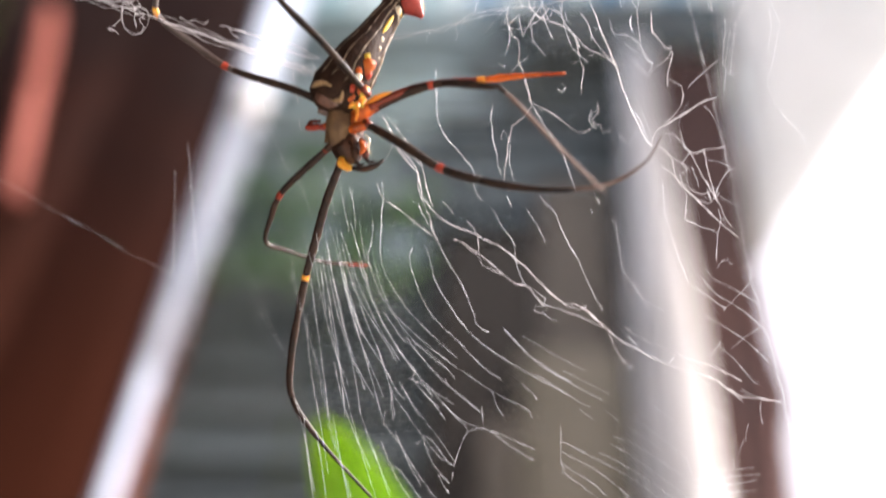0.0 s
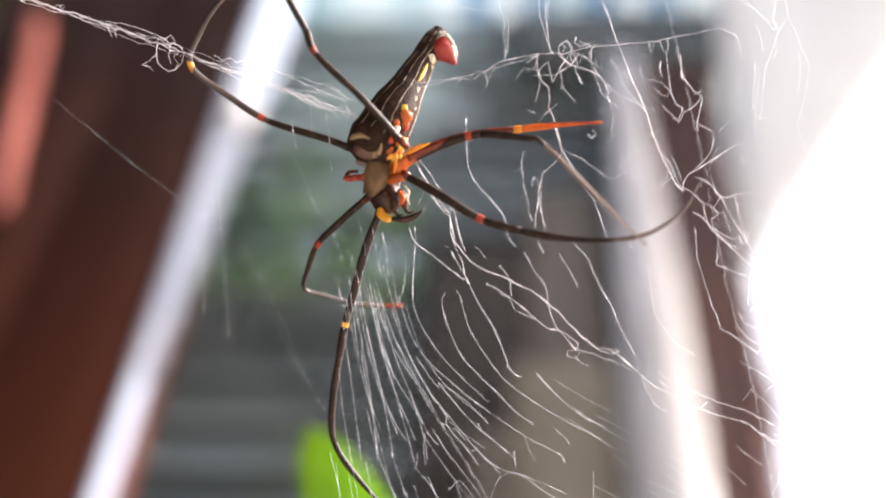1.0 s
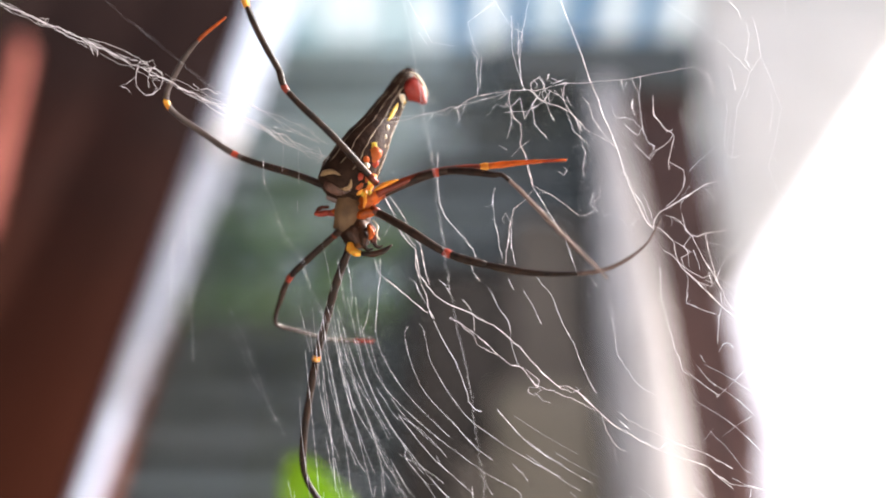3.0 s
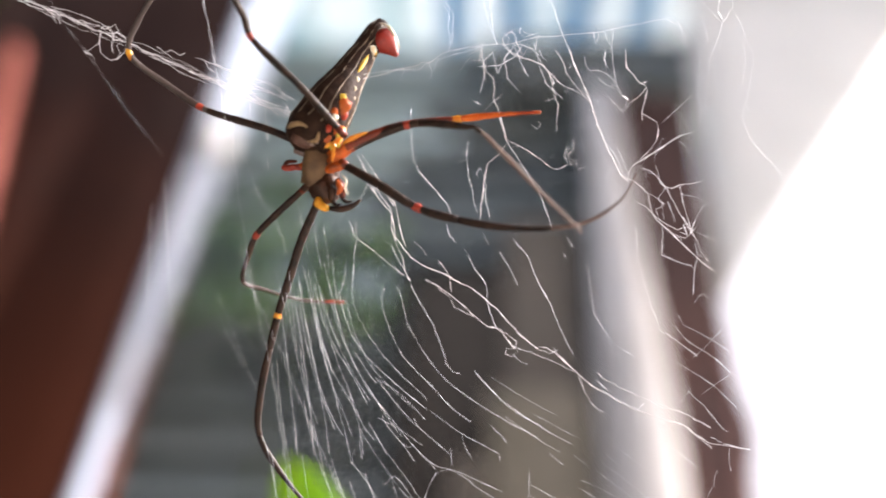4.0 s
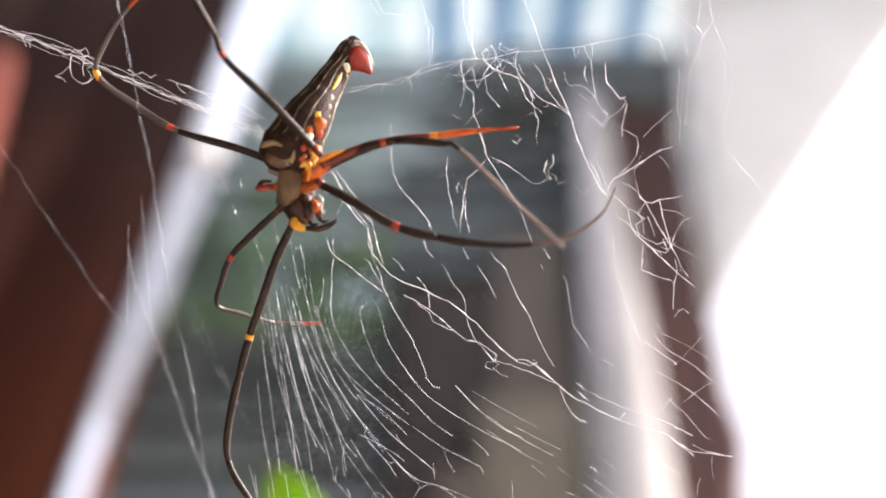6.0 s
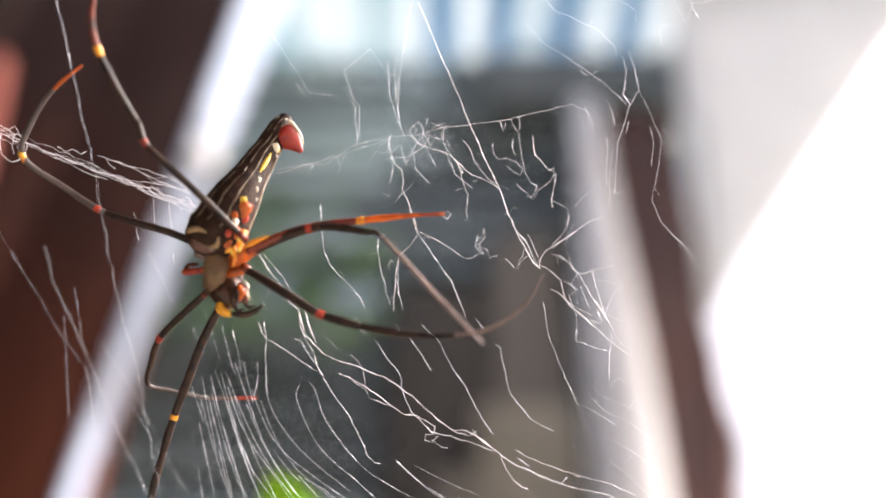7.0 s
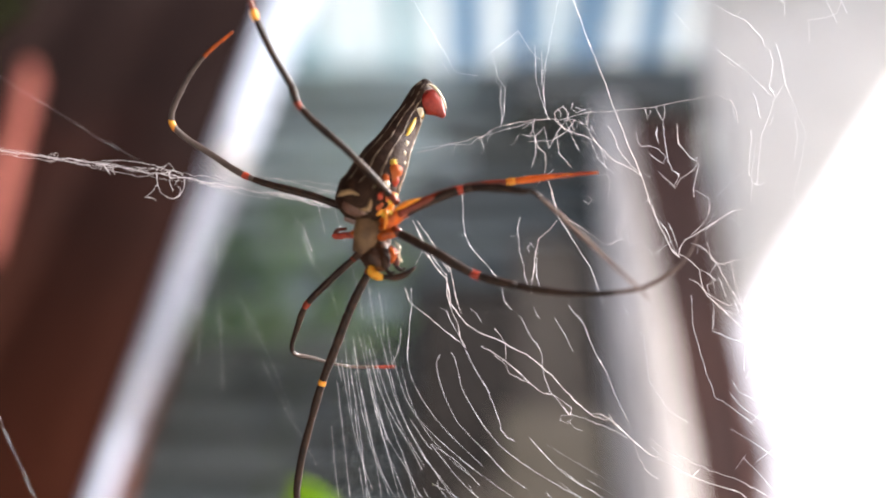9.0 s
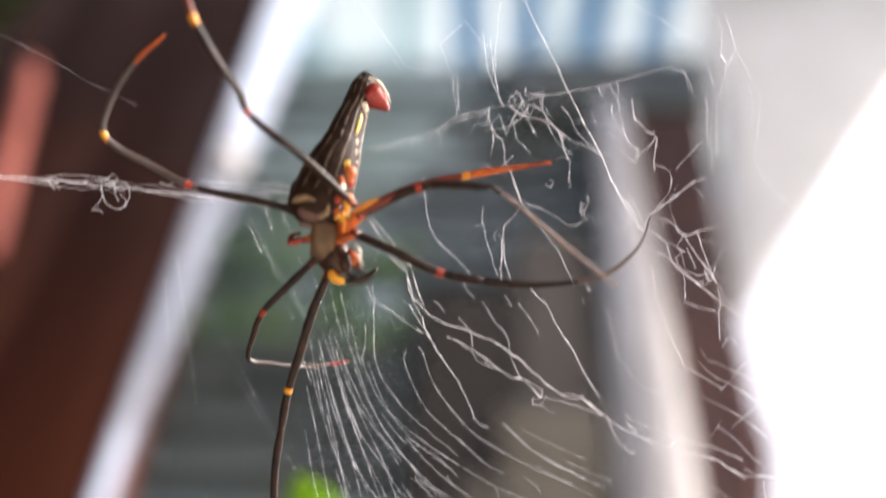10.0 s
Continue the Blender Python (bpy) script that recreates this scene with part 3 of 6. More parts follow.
for pts, r in (([(4.2, 4.2, 4.5), (6.6, 5.4, 5.2), (9.4, 6.4, 5.5)], 0.6), ([(1.8, 5.6, 3.0), (2.4, 3.0, 3.9), (2.0, 0.4, 4.0)], 0.6), ([(3.0, -3.2, 3.7), (3.7, -4.9, 4.1), (3.1, -6.3, 4.2)], 0.75)):
    part("streak", tube(spline(pts), [r * 0.4, r, r * 0.8, r * 0.25], 8), COXA if r > 0.7 else ORANGE, spider)
for x, y, z, s in ((3.0, 6.2, 3.7, 0.7), (3.4, 3.6, 4.2, 0.5), (1.9, 3.4, 3.9, 0.45)):
    part("spot", blob((x, y, z), (s, s * 1.4, s * 0.6), (0, 0, 25), 0.3), SPOT_YELLOW, spider)
for x, y0, bend in ((0.9, -3.6, 0), (3.0, -3.0, 1)):
    ch = part("chelicera", tube(spline([(x, y0, 2.2), (x + 1.0, y0 - 1.8, 3.2), (x + 1.1, y0 - 3.9, 3.4)]), [0.6, 1.0, 0.65], 10), LEG_BROWN if bend else HEAD, spider)
    part("fang", tube(spline([(x + 1.1, y0 - 3.9, 3.4), (x + 2.0, y0 - 4.7, 3.6), (x + 3.2, y0 - 4.4, 3.4)]), [0.45, 0.4, 0.1], 8), HEAD, ch)
part("lip", tube(spline([(3.9, -2.0, 3.9), (5.0, -3.4, 4.2), (4.7, -5.0, 4.3), (5.4, -6.2, 4.1)]), [0.1, 0.24, 0.2, 0.1], 7), SPOT, spider, "pale lip")
palp = part("pedipalp", tube(spline([(-0.6, -6.2, 1.2), (-0.9, -7.9, 2.6), (0.4, -8.9, 3.4), (1.5, -9.0, 3.8)]), [0.6, 0.95, 0.85, 0.5], 9), YELLOW, spider, "yellow palp")
part("palp_tip", tube(spline([(1.5, -9.0, 3.8), (4.0, -9.2, 4.1), (6.2, -8.5, 4.2), (8.0, -7.2, 4.0)]), [0.5, 0.7, 0.65, 0.2], 9), HEAD, palp)


def leg(points, cuts, radii, mats, joints, hairs=0):
    """A leg from the body to its tip. cuts: the node at which each segment ends. joints: (node, size, material)."""
    names = ["femur", "patella", "tibia", "metatarsus", "tarsus"]
    root = part("leg", tube([points[0], Vector(points[0]).lerp(Vector(points[1]), 0.18)], [radii[0] * 1.1, radii[0] * 1.0], 10), LEG_BROWN, spider)
    fine = spline(points, 6)
    start = 0
    for n, (end, mat) in enumerate(zip(cuts, mats)):
        a, b = start * 6, end * 6
        seg = fine[a:b + 1]
        r0, r1 = radii[n], radii[n + 1]
        prof = [r0 * 0.86, r0, (r0 + r1) * 0.52, r1 * 1.08, r1 * 0.9]
        prof = [float(np.interp(i / (len(seg) - 1), np.linspace(0, 1, 5), prof)) * (1 + 0.10 * noise.noise(Vector((i * 0.8, n * 3.1, points[-1][0])))) for i in range(len(seg))]
        seg = [seg[0] + (seg[0] - seg[1]).normalized() * prof[0] * 0.5] + list(seg) + [seg[-1] + (seg[-1] - seg[-2]).normalized() * prof[-1] * 0.5]
        prof = [prof[0] * 0.4] + prof + [prof[-1] * 0.4]
        part(names[n], tube(seg, prof, 10), mat, root)
        start = end
    for at, size, mat in joints:
        i = round(at * 6)
        p, q = fine[max(i - 2, 0)], fine[min(i + 2, len(fine) - 1)]
        d = (q - p).normalized()
        part("joint", tube([fine[i] + d * size * q for q in (-2.2, -1.6, -0.6, 0.3, 1.1, 1.8)], [size * 0.5, size * 0.82, size * 0.95, size * 1.05, size * 0.9, size * 0.5], 10), mat, root)
    return root


leg([(-2.1, 3.3, 0), (-11.8, 7.5, -2), (-25.1, 11.7, -4), (-33.5, 16.9, -5), (-41.3, 23.4, -3), (-38.6, 31.0, -2), (-33.8, 36.6, 0), (-27.5, 41.0, 2)],
    [2, 4, 6, 7], [0.8, 0.75, 0.62, 0.48, 0.25], [BLACK, LEG_PALE, LEG_PALE, COXA], [(2.1, 0.74, RED), (4, 0.68, ORANGE)])
leg([(4.8, 5.6, 4.6), (-3.9, 15.1, 8.6), (-13.1, 24.0, 8.6), (-15.1, 28.7, 8.8), (-18.4, 34.8, 10), (-21.5, 42.1, 11), (-22.1, 48.5, 13), (-19.8, 57.7, 13)],
    [2, 3, 5, 7], [0.72, 0.68, 0.72, 0.68, 0.3], [BLACK, BLACK, BLACK, LEG_BROWN], [(2.1, 0.7, RED), (5, 0.78, ORANGE)])
leg([(4.9, 3.5, 4), (10.3, 5.9, 5), (17.5, 8.2, 5), (27.4, 9.3, 4), (35.3, 10.0, 6), (44.1, 10.4, 8)],
    [2, 3, 5], [0.95, 0.8, 0.7, 0.32], [LEG_BROWN, LEG_BROWN, GLOW], [(3, 0.78, ORANGE)])
leg([(5.3, 3.2, 3), (12.1, 6.2, 5), (19.8, 8.1, 7), (28.6, 7.1, 11.0), (32.1, 5.7, 13.0), (42.6, -5.9, 20.0), (49.9, -13.5, 24.0)],
    [2, 4, 6], [1.0, 0.85, 0.45, 0.3], [BLACK, BLACK, LEG_PINK], [(1.6, 0.9, RED)])
leg([(3.7, 0.3, 3), (11.5, -4.1, 7), (19.5, -8.9, 9), (27.6, -11.3, 11), (36.6, -12.8, 13), (45.4, -12.9, 15.0), (52.6, -11.5, 15.0), (59.5, -7.2, 13.0), (63.0, -2.0, 11.0)],
    [2, 3, 5, 8], [0.95, 0.9, 0.85, 0.5, 0.2], [BLACK, BLACK, BLACK, LEG_DUSK], [(2, 0.9, RED)])
lower_leg = leg([(-1.0, -7.0, 0), (-4.4, -15.4, -2), (-7.0, -24.3, -4), (-9.3, -32.2, -6), (-10.7, -39.6, -6), (-12.2, -49.7, -6), (-11.7, -58.3, -5), (-5.7, -66.9, -4), (6.0, -79.0, -3)],
    [3, 4, 6, 8], [0.95, 0.88, 0.85, 0.75, 0.35], [BLACK, BLACK, BLACK, BLACK], [(3, 0.86, ORANGE)])
leg([(-3.7, -4.5, 0), (-10.1, -9.9, -3), (-15.1, -14.6, -6), (-17.6, -19.6, -9), (-19.2, -25.0, -12), (-14.9, -27.0, -15), (-7.9, -29.4, -19), (-2.2, -30.0, -21.4), (2.3, -30.3, -23)],
    [2, 4, 6, 7, 8], [0.75, 0.7, 0.5, 0.36, 0.32, 0.25], [BLACK, BLACK, LEG_PALE, LEG_DUSK, RED], [(2, 0.75, RED)])
leg([(-2.4, -0.6, 0.5), (-5.9, -0.4, 0.0), (-8.0, -0.6, 0.0), (-7.7, 0.7, -1.0), (-6.0, 0.9, -1.5)],
    [1, 2, 4], [0.75, 0.7, 0.6, 0.35], [RED, RED, LEG_BROWN], [(1.9, 0.62, RED)])


# ---- silk ----
def thread(web, name, points, radius=0.1, wobble=0.25, mat=SILK, seed=0):
    """One thread through (x, y) or (x, y, z) in mm, finely crinkled."""
    radius *= 0.35
    rr = random.Random(seed + round(points[0][0] * 31 + points[0][1] * 17 + len(points)))
    pts = [Vector((*p, 0)) if len(p) == 2 else Vector(p) for p in points]
    out, off = [], Vector()
    for a, b in zip(pts, pts[1:]):
        n = max(1, int((b - a).length / 0.9))
        for i in range(n):
            off = off * 0.45 + Vector((rr.gauss(0, wobble), rr.gauss(0, wobble), rr.gauss(0, wobble))) * 0.6
            out.append(a.lerp(b, i / n) + off * (1.0 if i else 0.5))
    out.append(pts[-1])
    return part(name, tube(out, [radius * (rr.uniform(1.5, 2.4) if rr.random() < 0.08 else rr.uniform(0.6, 1.15)) for _ in out], 5), mat, web)


def curl(web, x, y, size, seed, radius=0.1, loops=3):
    """A loose tangle of old silk."""
    rr = random.Random(seed)
    p, a, pts = Vector((x, y, 0)), rr.uniform(0, 6.3), []
    for i in range(loops * 9):
        a += rr.uniform(0.35, 0.95) * (1 if rr.random() < 0.85 else -1.5)
        p = p + Vector((math.cos(a), math.sin(a), rr.gauss(0, 0.4))) * size * 0.42
        p = p.lerp(Vector((x, y, 0)), 0.10)
        pts.append(tuple(p))
    return thread(web, "curl", pts, radius, 0.08, SILK_OLD, seed)


nodes = []
upper = tagged(empty("web_upper"), "old tangled white silk threads above and beside the spider", "spider web")


def old_thread(pts, radius):
    thread(upper, "thread", pts, radius * 0.88, 0.11, SILK_OLD if radius > 0.16 else SILK)
    nodes.extend([Vector(p).lerp(Vector(q), f) for p, q in zip(pts, pts[1:]) for f in (0.1, 0.35, 0.6, 0.85)])


old_thread([(-5.3, 33.9), (-1.5, 34.8), (2.1, 36.0), (6.2, 36.7), (7.4, 37.5), (9.0, 37.3), (11.0, 38.9), (12.8, 39.6), (15.8, 40.4), (20.0, 41.1), (23.0, 41.3)], 0.17)
old_thread([(22.6, 41.3), (25.3, 41.0), (27.7, 41.7), (30.1, 42.4), (31.9, 42.7), (34.9, 42.8), (39.7, 43.3), (42.6, 43.5), (46.2, 44.1), (48.6, 44.6), (53.4, 45.4), (57.0, 46.2), (58.8, 46.5), (59.9, 45.7), (61.7, 45.0), (62.6, 42.8), (62.9, 40.4)], 0.17)
old_thread([(0.6, 53.0), (1.6, 51.4), (2.5, 50.3)], 0.119)
old_thread([(11.8, 49.2), (13.0, 47.8), (12.7, 45.1), (13.2, 41.5), (12.8, 39.3)], 0.128)
old_thread([(20.0, 56.8), (20.3, 49.9), (21.0, 47.3), (21.6, 45.1), (22.7, 41.9), (23.1, 41.1)], 0.136)
old_thread([(21.4, 55.6), (21.6, 49.9), (22.0, 46.1), (22.4, 42.5)], 0.119)
old_thread([(8.7, 37.3), (9.4, 35.0), (8.9, 33.9)], 0.153)
old_thread([(19.3, 37.6), (17.0, 38.1), (16.4, 37.4)], 0.119)
old_thread([(20.1, 41.4), (19.7, 39.2), (19.1, 38.1), (20.3, 37.1), (20.8, 35.4), (22.3, 34.0), (22.5, 32.0), (22.2, 29.9), (23.1, 28.0), (23.6, 26.4), (24.0, 25.2), (24.5, 23.4), (24.9, 21.1)], 0.187)
old_thread([(23.5, 25.8), (24.2, 23.5), (25.0, 20.8)], 0.17)
old_thread([(20.4, 27.1), (21.9, 28.8), (24.1, 30.6)], 0.119)
old_thread([(17.7, 29.5), (19.5, 28.5)], 0.119)
old_thread([(26.3, 44.1), (24.2, 42.5), (24.5, 41.1), (25.9, 39.6), (27.3, 38.9), (28.5, 38.5), (27.7, 40.6), (27.1, 41.5), (26.7, 43.6)], 0.17)
old_thread([(24.2, 41.1), (25.3, 39.9), (26.7, 38.9), (28.5, 38.2), (30.6, 37.6), (32.4, 36.8), (33.6, 35.7), (34.8, 34.6), (35.6, 33.5), (37.1, 32.3), (38.9, 31.7), (41.0, 30.5), (42.6, 29.2)], 0.204)
old_thread([(27.7, 41.2), (29.5, 40.5), (31.3, 40.0), (31.3, 42.1), (31.9, 42.6)], 0.17)
old_thread([(28.6, 43.8), (30.1, 43.1), (31.7, 43.6), (31.9, 42.4)], 0.119)
old_thread([(28.1, 44.6), (27.8, 43.4), (28.9, 42.6), (30.7, 43.2)], 0.136)
old_thread([(24.8, 43.4), (25.7, 42.5), (25.2, 41.3)], 0.136)
old_thread([(26.0, 43.9), (27.2, 42.4), (26.8, 40.7)], 0.136)
old_thread([(29.3, 41.2), (30.4, 39.8), (32.4, 38.5), (31.9, 40.0)], 0.136)
old_thread([(31.8, 38.2), (33.0, 36.4), (34.2, 34.6), (34.5, 33.4), (34.8, 31.6), (35.5, 29.2), (36.0, 28.3), (35.7, 26.2), (35.4, 24.5), (35.8, 23.3)], 0.17)
old_thread([(33.9, 35.2), (34.4, 33.4), (35.1, 32.8), (34.6, 34.2)], 0.136)
old_thread([(35.2, 39.9), (36.4, 38.5), (37.2, 36.9), (37.5, 35.4), (38.9, 33.3), (40.3, 31.3), (42.4, 29.6)], 0.17)
old_thread([(38.0, 37.1), (38.7, 36.8), (38.3, 36.1)], 0.119)
old_thread([(27.1, 68.8), (30.8, 59.0), (33.3, 52.8), (35.6, 46.8), (37.3, 42.3), (39.0, 37.7), (40.7, 33.6), (42.8, 29.1), (44.1, 24.9), (45.2, 21.3), (47.5, 17.1), (49.3, 13.5), (50.7, 12.1)], 0.238)
old_thread([(44.9, 23.1), (45.6, 20.7), (47.6, 18.3), (49.1, 14.7), (50.2, 12.5)], 0.153)
old_thread([(43.3, 43.4), (43.8, 41.2), (44.5, 43.1)], 0.153)
old_thread([(45.6, 44.0), (46.2, 42.1), (47.1, 40.9), (47.4, 43.0), (47.2, 44.5)], 0.145)
old_thread([(47.1, 40.9), (47.3, 39.1), (47.5, 36.7), (47.8, 34.4), (48.2, 32.3), (49.0, 30.4), (50.5, 29.6), (50.1, 28.4), (49.3, 27.1), (48.3, 27.6)], 0.153)
old_thread([(45.9, 39.7), (45.6, 38.0), (46.3, 36.2)], 0.145)
old_thread([(41.4, 38.6), (41.6, 36.8), (42.5, 35.5), (44.3, 35.7), (46.1, 35.0), (47.8, 33.5), (47.2, 32.0), (46.0, 32.6), (44.3, 34.1)], 0.136)
old_thread([(46.2, 30.2), (47.4, 29.0), (48.6, 28.0), (49.7, 26.8), (50.5, 28.0), (50.7, 28.7), (52.2, 29.6), (53.4, 30.6), (54.3, 31.9)], 0.187)
old_thread([(50.0, 40.3), (50.2, 38.2), (50.4, 36.1), (51.8, 34.6), (52.9, 33.1), (54.1, 32.5), (54.6, 31.5), (54.1, 29.1), (53.5, 26.8), (53.7, 24.9)], 0.204)
old_thread([(52.9, 32.7), (54.4, 33.2)], 0.153)
old_thread([(53.5, 26.5), (55.4, 25.5), (56.8, 24.7), (57.0, 22.9), (56.5, 20.8), (55.1, 18.8), (53.1, 17.0)], 0.17)
old_thread([(58.0, 24.7), (60.8, 27.4), (64.2, 30.3)], 0.128)
old_thread([(66.7, 36.4), (66.3, 32.9), (65.7, 29.9), (65.9, 27.3), (65.6, 23.9)], 0.102)
old_thread([(64.1, 22.5), (61.3, 21.9), (60.1, 21.1), (57.7, 19.3), (55.3, 17.9), (52.9, 16.4), (51.4, 15.4), (50.7, 14.1), (50.4, 12.5)], 0.238)
old_thread([(62.0, 22.1), (59.6, 20.5), (56.5, 18.7), (54.1, 16.8), (51.7, 15.9)], 0.153)
old_thread([(61.3, 20.7), (62.5, 19.8), (63.4, 18.3)], 0.128)
old_thread([(53.1, 15.1), (55.0, 14.6), (56.6, 13.2), (58.2, 11.2), (59.9, 10.7), (61.4, 11.5), (64.1, 11.8), (66.1, 12.3)], 0.17)
old_thread([(56.4, 15.5), (56.9, 14.0), (57.3, 11.9), (58.5, 11.0), (59.7, 8.6), (61.0, 6.2), (62.8, 3.5), (63.6, 2.0), (64.8, 0.2), (65.7, -2.2), (67.4, -4.6)], 0.17)
old_thread([(61.4, 11.2), (62.0, 8.5), (62.7, 5.6), (63.6, 2.6), (64.1, 1.4)], 0.17)
old_thread([(61.7, 9.7), (64.7, 9.0), (66.8, 8.0)], 0.102)
old_thread([(68.2, 7.7), (66.4, 7.0), (65.2, 5.2), (64.3, 3.1), (63.6, 1.4)], 0.145)
old_thread([(50.5, 12.9), (51.9, 12.3), (53.4, 11.1), (54.9, 9.6), (55.1, 7.5), (55.7, 5.7), (56.5, 4.1), (58.0, 2.9), (59.8, 1.4), (62.1, -1.0), (64.5, -3.4), (66.8, -5.2), (68.9, -6.8)], 0.238)
old_thread([(52.7, 7.7), (54.5, 6.8), (56.3, 4.8), (57.4, 4.1), (59.2, 2.9), (61.0, 2.0), (62.8, 2.6), (64.0, 2.3)], 0.204)
old_thread([(55.2, 9.6), (56.9, 8.6), (58.1, 7.2), (56.5, 6.3), (56.9, 4.5), (57.4, 3.3)], 0.17)
old_thread([(58.9, 8.0), (59.6, 6.2), (60.4, 3.8)], 0.153)
old_thread([(58.5, 11.0), (56.9, 8.6), (58.5, 7.4)], 0.136)
old_thread([(57.4, 3.3), (59.8, 1.2), (62.7, 0.2), (63.9, 1.4), (64.8, 2.5)], 0.17)
old_thread([(61.6, 1.6), (63.1, 0.9), (62.2, 3.1), (63.9, 3.5)], 0.153)
old_thread([(64.3, 2.0), (66.9, 0.7), (70.4, -1.1)], 0.102)
old_thread([(57.7, 2.7), (58.0, 0.3), (57.6, -3.3), (60.3, -4.5), (63.8, -5.5)], 0.128)
old_thread([(64.7, -1.0), (65.1, -3.4), (64.4, -7.0), (64.3, -11.7)], 0.153)
old_thread([(65.3, -12.0), (66.5, -11.5), (67.6, -12.5)], 0.136)
old_thread([(38.9, 21.1), (39.1, 19.0), (38.0, 17.9), (38.1, 16.7), (38.8, 15.8)], 0.17)
old_thread([(37.7, 19.7), (37.1, 17.5), (37.9, 16.1), (38.6, 15.8)], 0.136)
old_thread([(40.0, 14.6), (40.7, 15.1), (41.8, 15.3)], 0.136)
old_thread([(43.3, 14.6), (44.3, 13.6), (45.1, 12.6)], 0.111)
old_thread([(31.4, 25.1), (32.2, 24.3), (31.4, 23.3), (30.4, 24.1)], 0.153)
old_thread([(25.0, 21.1), (27.4, 19.8), (29.7, 18.6), (31.5, 17.4), (33.3, 15.9), (34.8, 14.9), (36.2, 14.9), (37.7, 15.8)], 0.17)
old_thread([(24.9, 20.8), (26.7, 18.1), (28.5, 15.3), (30.2, 12.6), (32.0, 10.0), (33.1, 6.6), (34.2, 3.7), (34.5, 2.5)], 0.153)
old_thread([(25.0, 20.1), (23.2, 17.8), (21.0, 16.1), (20.5, 14.0), (20.1, 11.6), (19.8, 8.1), (19.4, 4.5)], 0.187)
old_thread([(20.5, 12.2), (20.6, 8.0), (21.5, 4.5)], 0.128)
old_thread([(20.0, 1.5), (21.2, -0.9)], 0.128)
old_thread([(17.0, 20.6), (16.6, 17.6), (16.9, 13.5), (17.5, 11.1), (18.0, 8.1), (18.8, 5.7)], 0.136)
old_thread([(19.3, 15.2), (18.6, 14.0), (19.0, 13.1)], 0.136)
old_thread([(4.8, 27.6), (4.9, 23.8), (5.2, 19.0), (5.3, 17.2), (6.5, 14.5), (8.2, 12.4), (10.5, 10.0), (12.5, 7.6), (13.4, 5.2)], 0.136)
old_thread([(45.7, 13.0), (47.5, 14.5), (49.1, 15.7)], 0.119)
old_thread([(48.2, 19.5), (49.3, 17.1), (50.2, 14.4)], 0.119)

old_thread([(51.6, 72.3), (54.0, 68.5), (55.8, 66.1), (58.4, 65.4), (60.6, 63.9), (62.7, 63.0), (64.4, 62.2), (66.3, 60.1), (67.9, 58.6), (68.3, 56.6)], 0.136)
old_thread([(69.5, 56.2), (70.3, 53.5), (69.8, 50.6), (69.3, 48.2), (71.0, 45.9)], 0.136)
old_thread([(68.9, 68.1), (71.3, 66.9), (72.8, 65.7), (72.7, 63.3)], 0.111)
old_thread([(82.6, 73.4), (83.8, 68.7), (84.6, 66.3), (85.8, 63.7)], 0.119)
old_thread([(77.4, 62.1), (81.4, 62.7), (83.7, 63.7), (84.6, 66.1)], 0.111)
old_thread([(77.7, 61.8), (77.9, 57.7)], 0.119)
old_thread([(84.6, 66.9), (90.3, 67.5), (95.1, 67.7)], 0.111)
old_thread([(65.5, 39.0), (65.8, 37.2), (65.3, 34.2), (65.3, 29.4)], 0.136)
old_thread([(70.4, 42.5), (69.7, 40.1)], 0.111)
old_thread([(61.1, 46.1), (61.7, 44.3), (62.2, 41.3)], 0.111)
old_thread([(49.3, 63.9), (52.8, 59.8), (56.4, 57.4), (60.5, 54.4), (62.9, 52.6), (65.3, 50.9), (70.1, 46.1)], 0.0935)
old_thread([(60.5, 53.5), (62.0, 52.5), (64.1, 53.2)], 0.102)
old_thread([(74.8, 41.3), (75.4, 37.8), (74.8, 33.0)], 0.102)
old_thread([(-8.4, 72.3), (-7.0, 68.7), (-4.3, 64.0), (-0.7, 58.0), (3.4, 50.9), (8.2, 50.3)], 0.119)
old_thread([(10.8, 55.4), (13.6, 57.4), (16.5, 59.8)], 0.111)
old_thread([(10.8, 55.4), (12.4, 49.7), (13.9, 47.9), (13.6, 41.4)], 0.119)
old_thread([(16.5, 59.8), (20.1, 54.4), (22.5, 53.3), (21.9, 46.1)], 0.119)
old_thread([(25.5, 68.7), (24.3, 63.4), (23.1, 56.8), (21.3, 48.5)], 0.119)
old_thread([(77.2, 73.4), (81.4, 66.3), (83.7, 61.5)], 0.119)
old_thread([(61.7, 75.8), (64.1, 71.1), (68.3, 68.7)], 0.111)
old_thread([(70.9, 57.2), (72.1, 53.0), (72.7, 48.9), (70.5, 45.6), (67.9, 38.2), (67.3, 32.7), (66.8, 27.3)], 0.12)
old_thread([(72.7, 48.9), (75.2, 43.4), (77.3, 37.8), (76.2, 32.4), (74.6, 25.6), (76.4, 20.8), (79.7, 17.3), (82.3, 14.4), (83.6, 11.0)], 0.075)
old_thread([(65.8, 47.1), (66.8, 45.0), (67.5, 41.6)], 0.12)
old_thread([(17.6, 39.1), (19.5, 40.6), (20.1, 37.6), (20.3, 34.0), (19.4, 31.0)], 0.13)
old_thread([(20.1, 37.6), (22.1, 39.6), (23.1, 35.1), (24.7, 38.3), (26.6, 41.1), (28.0, 37.4), (29.5, 34.5)], 0.13)
old_thread([(24.7, 38.3), (25.2, 34.0), (27.9, 31.0)], 0.13)
old_thread([(18.9, 36.4), (21.3, 36.6), (23.7, 36.7), (27.1, 38.7), (28.6, 41.2)], 0.13)
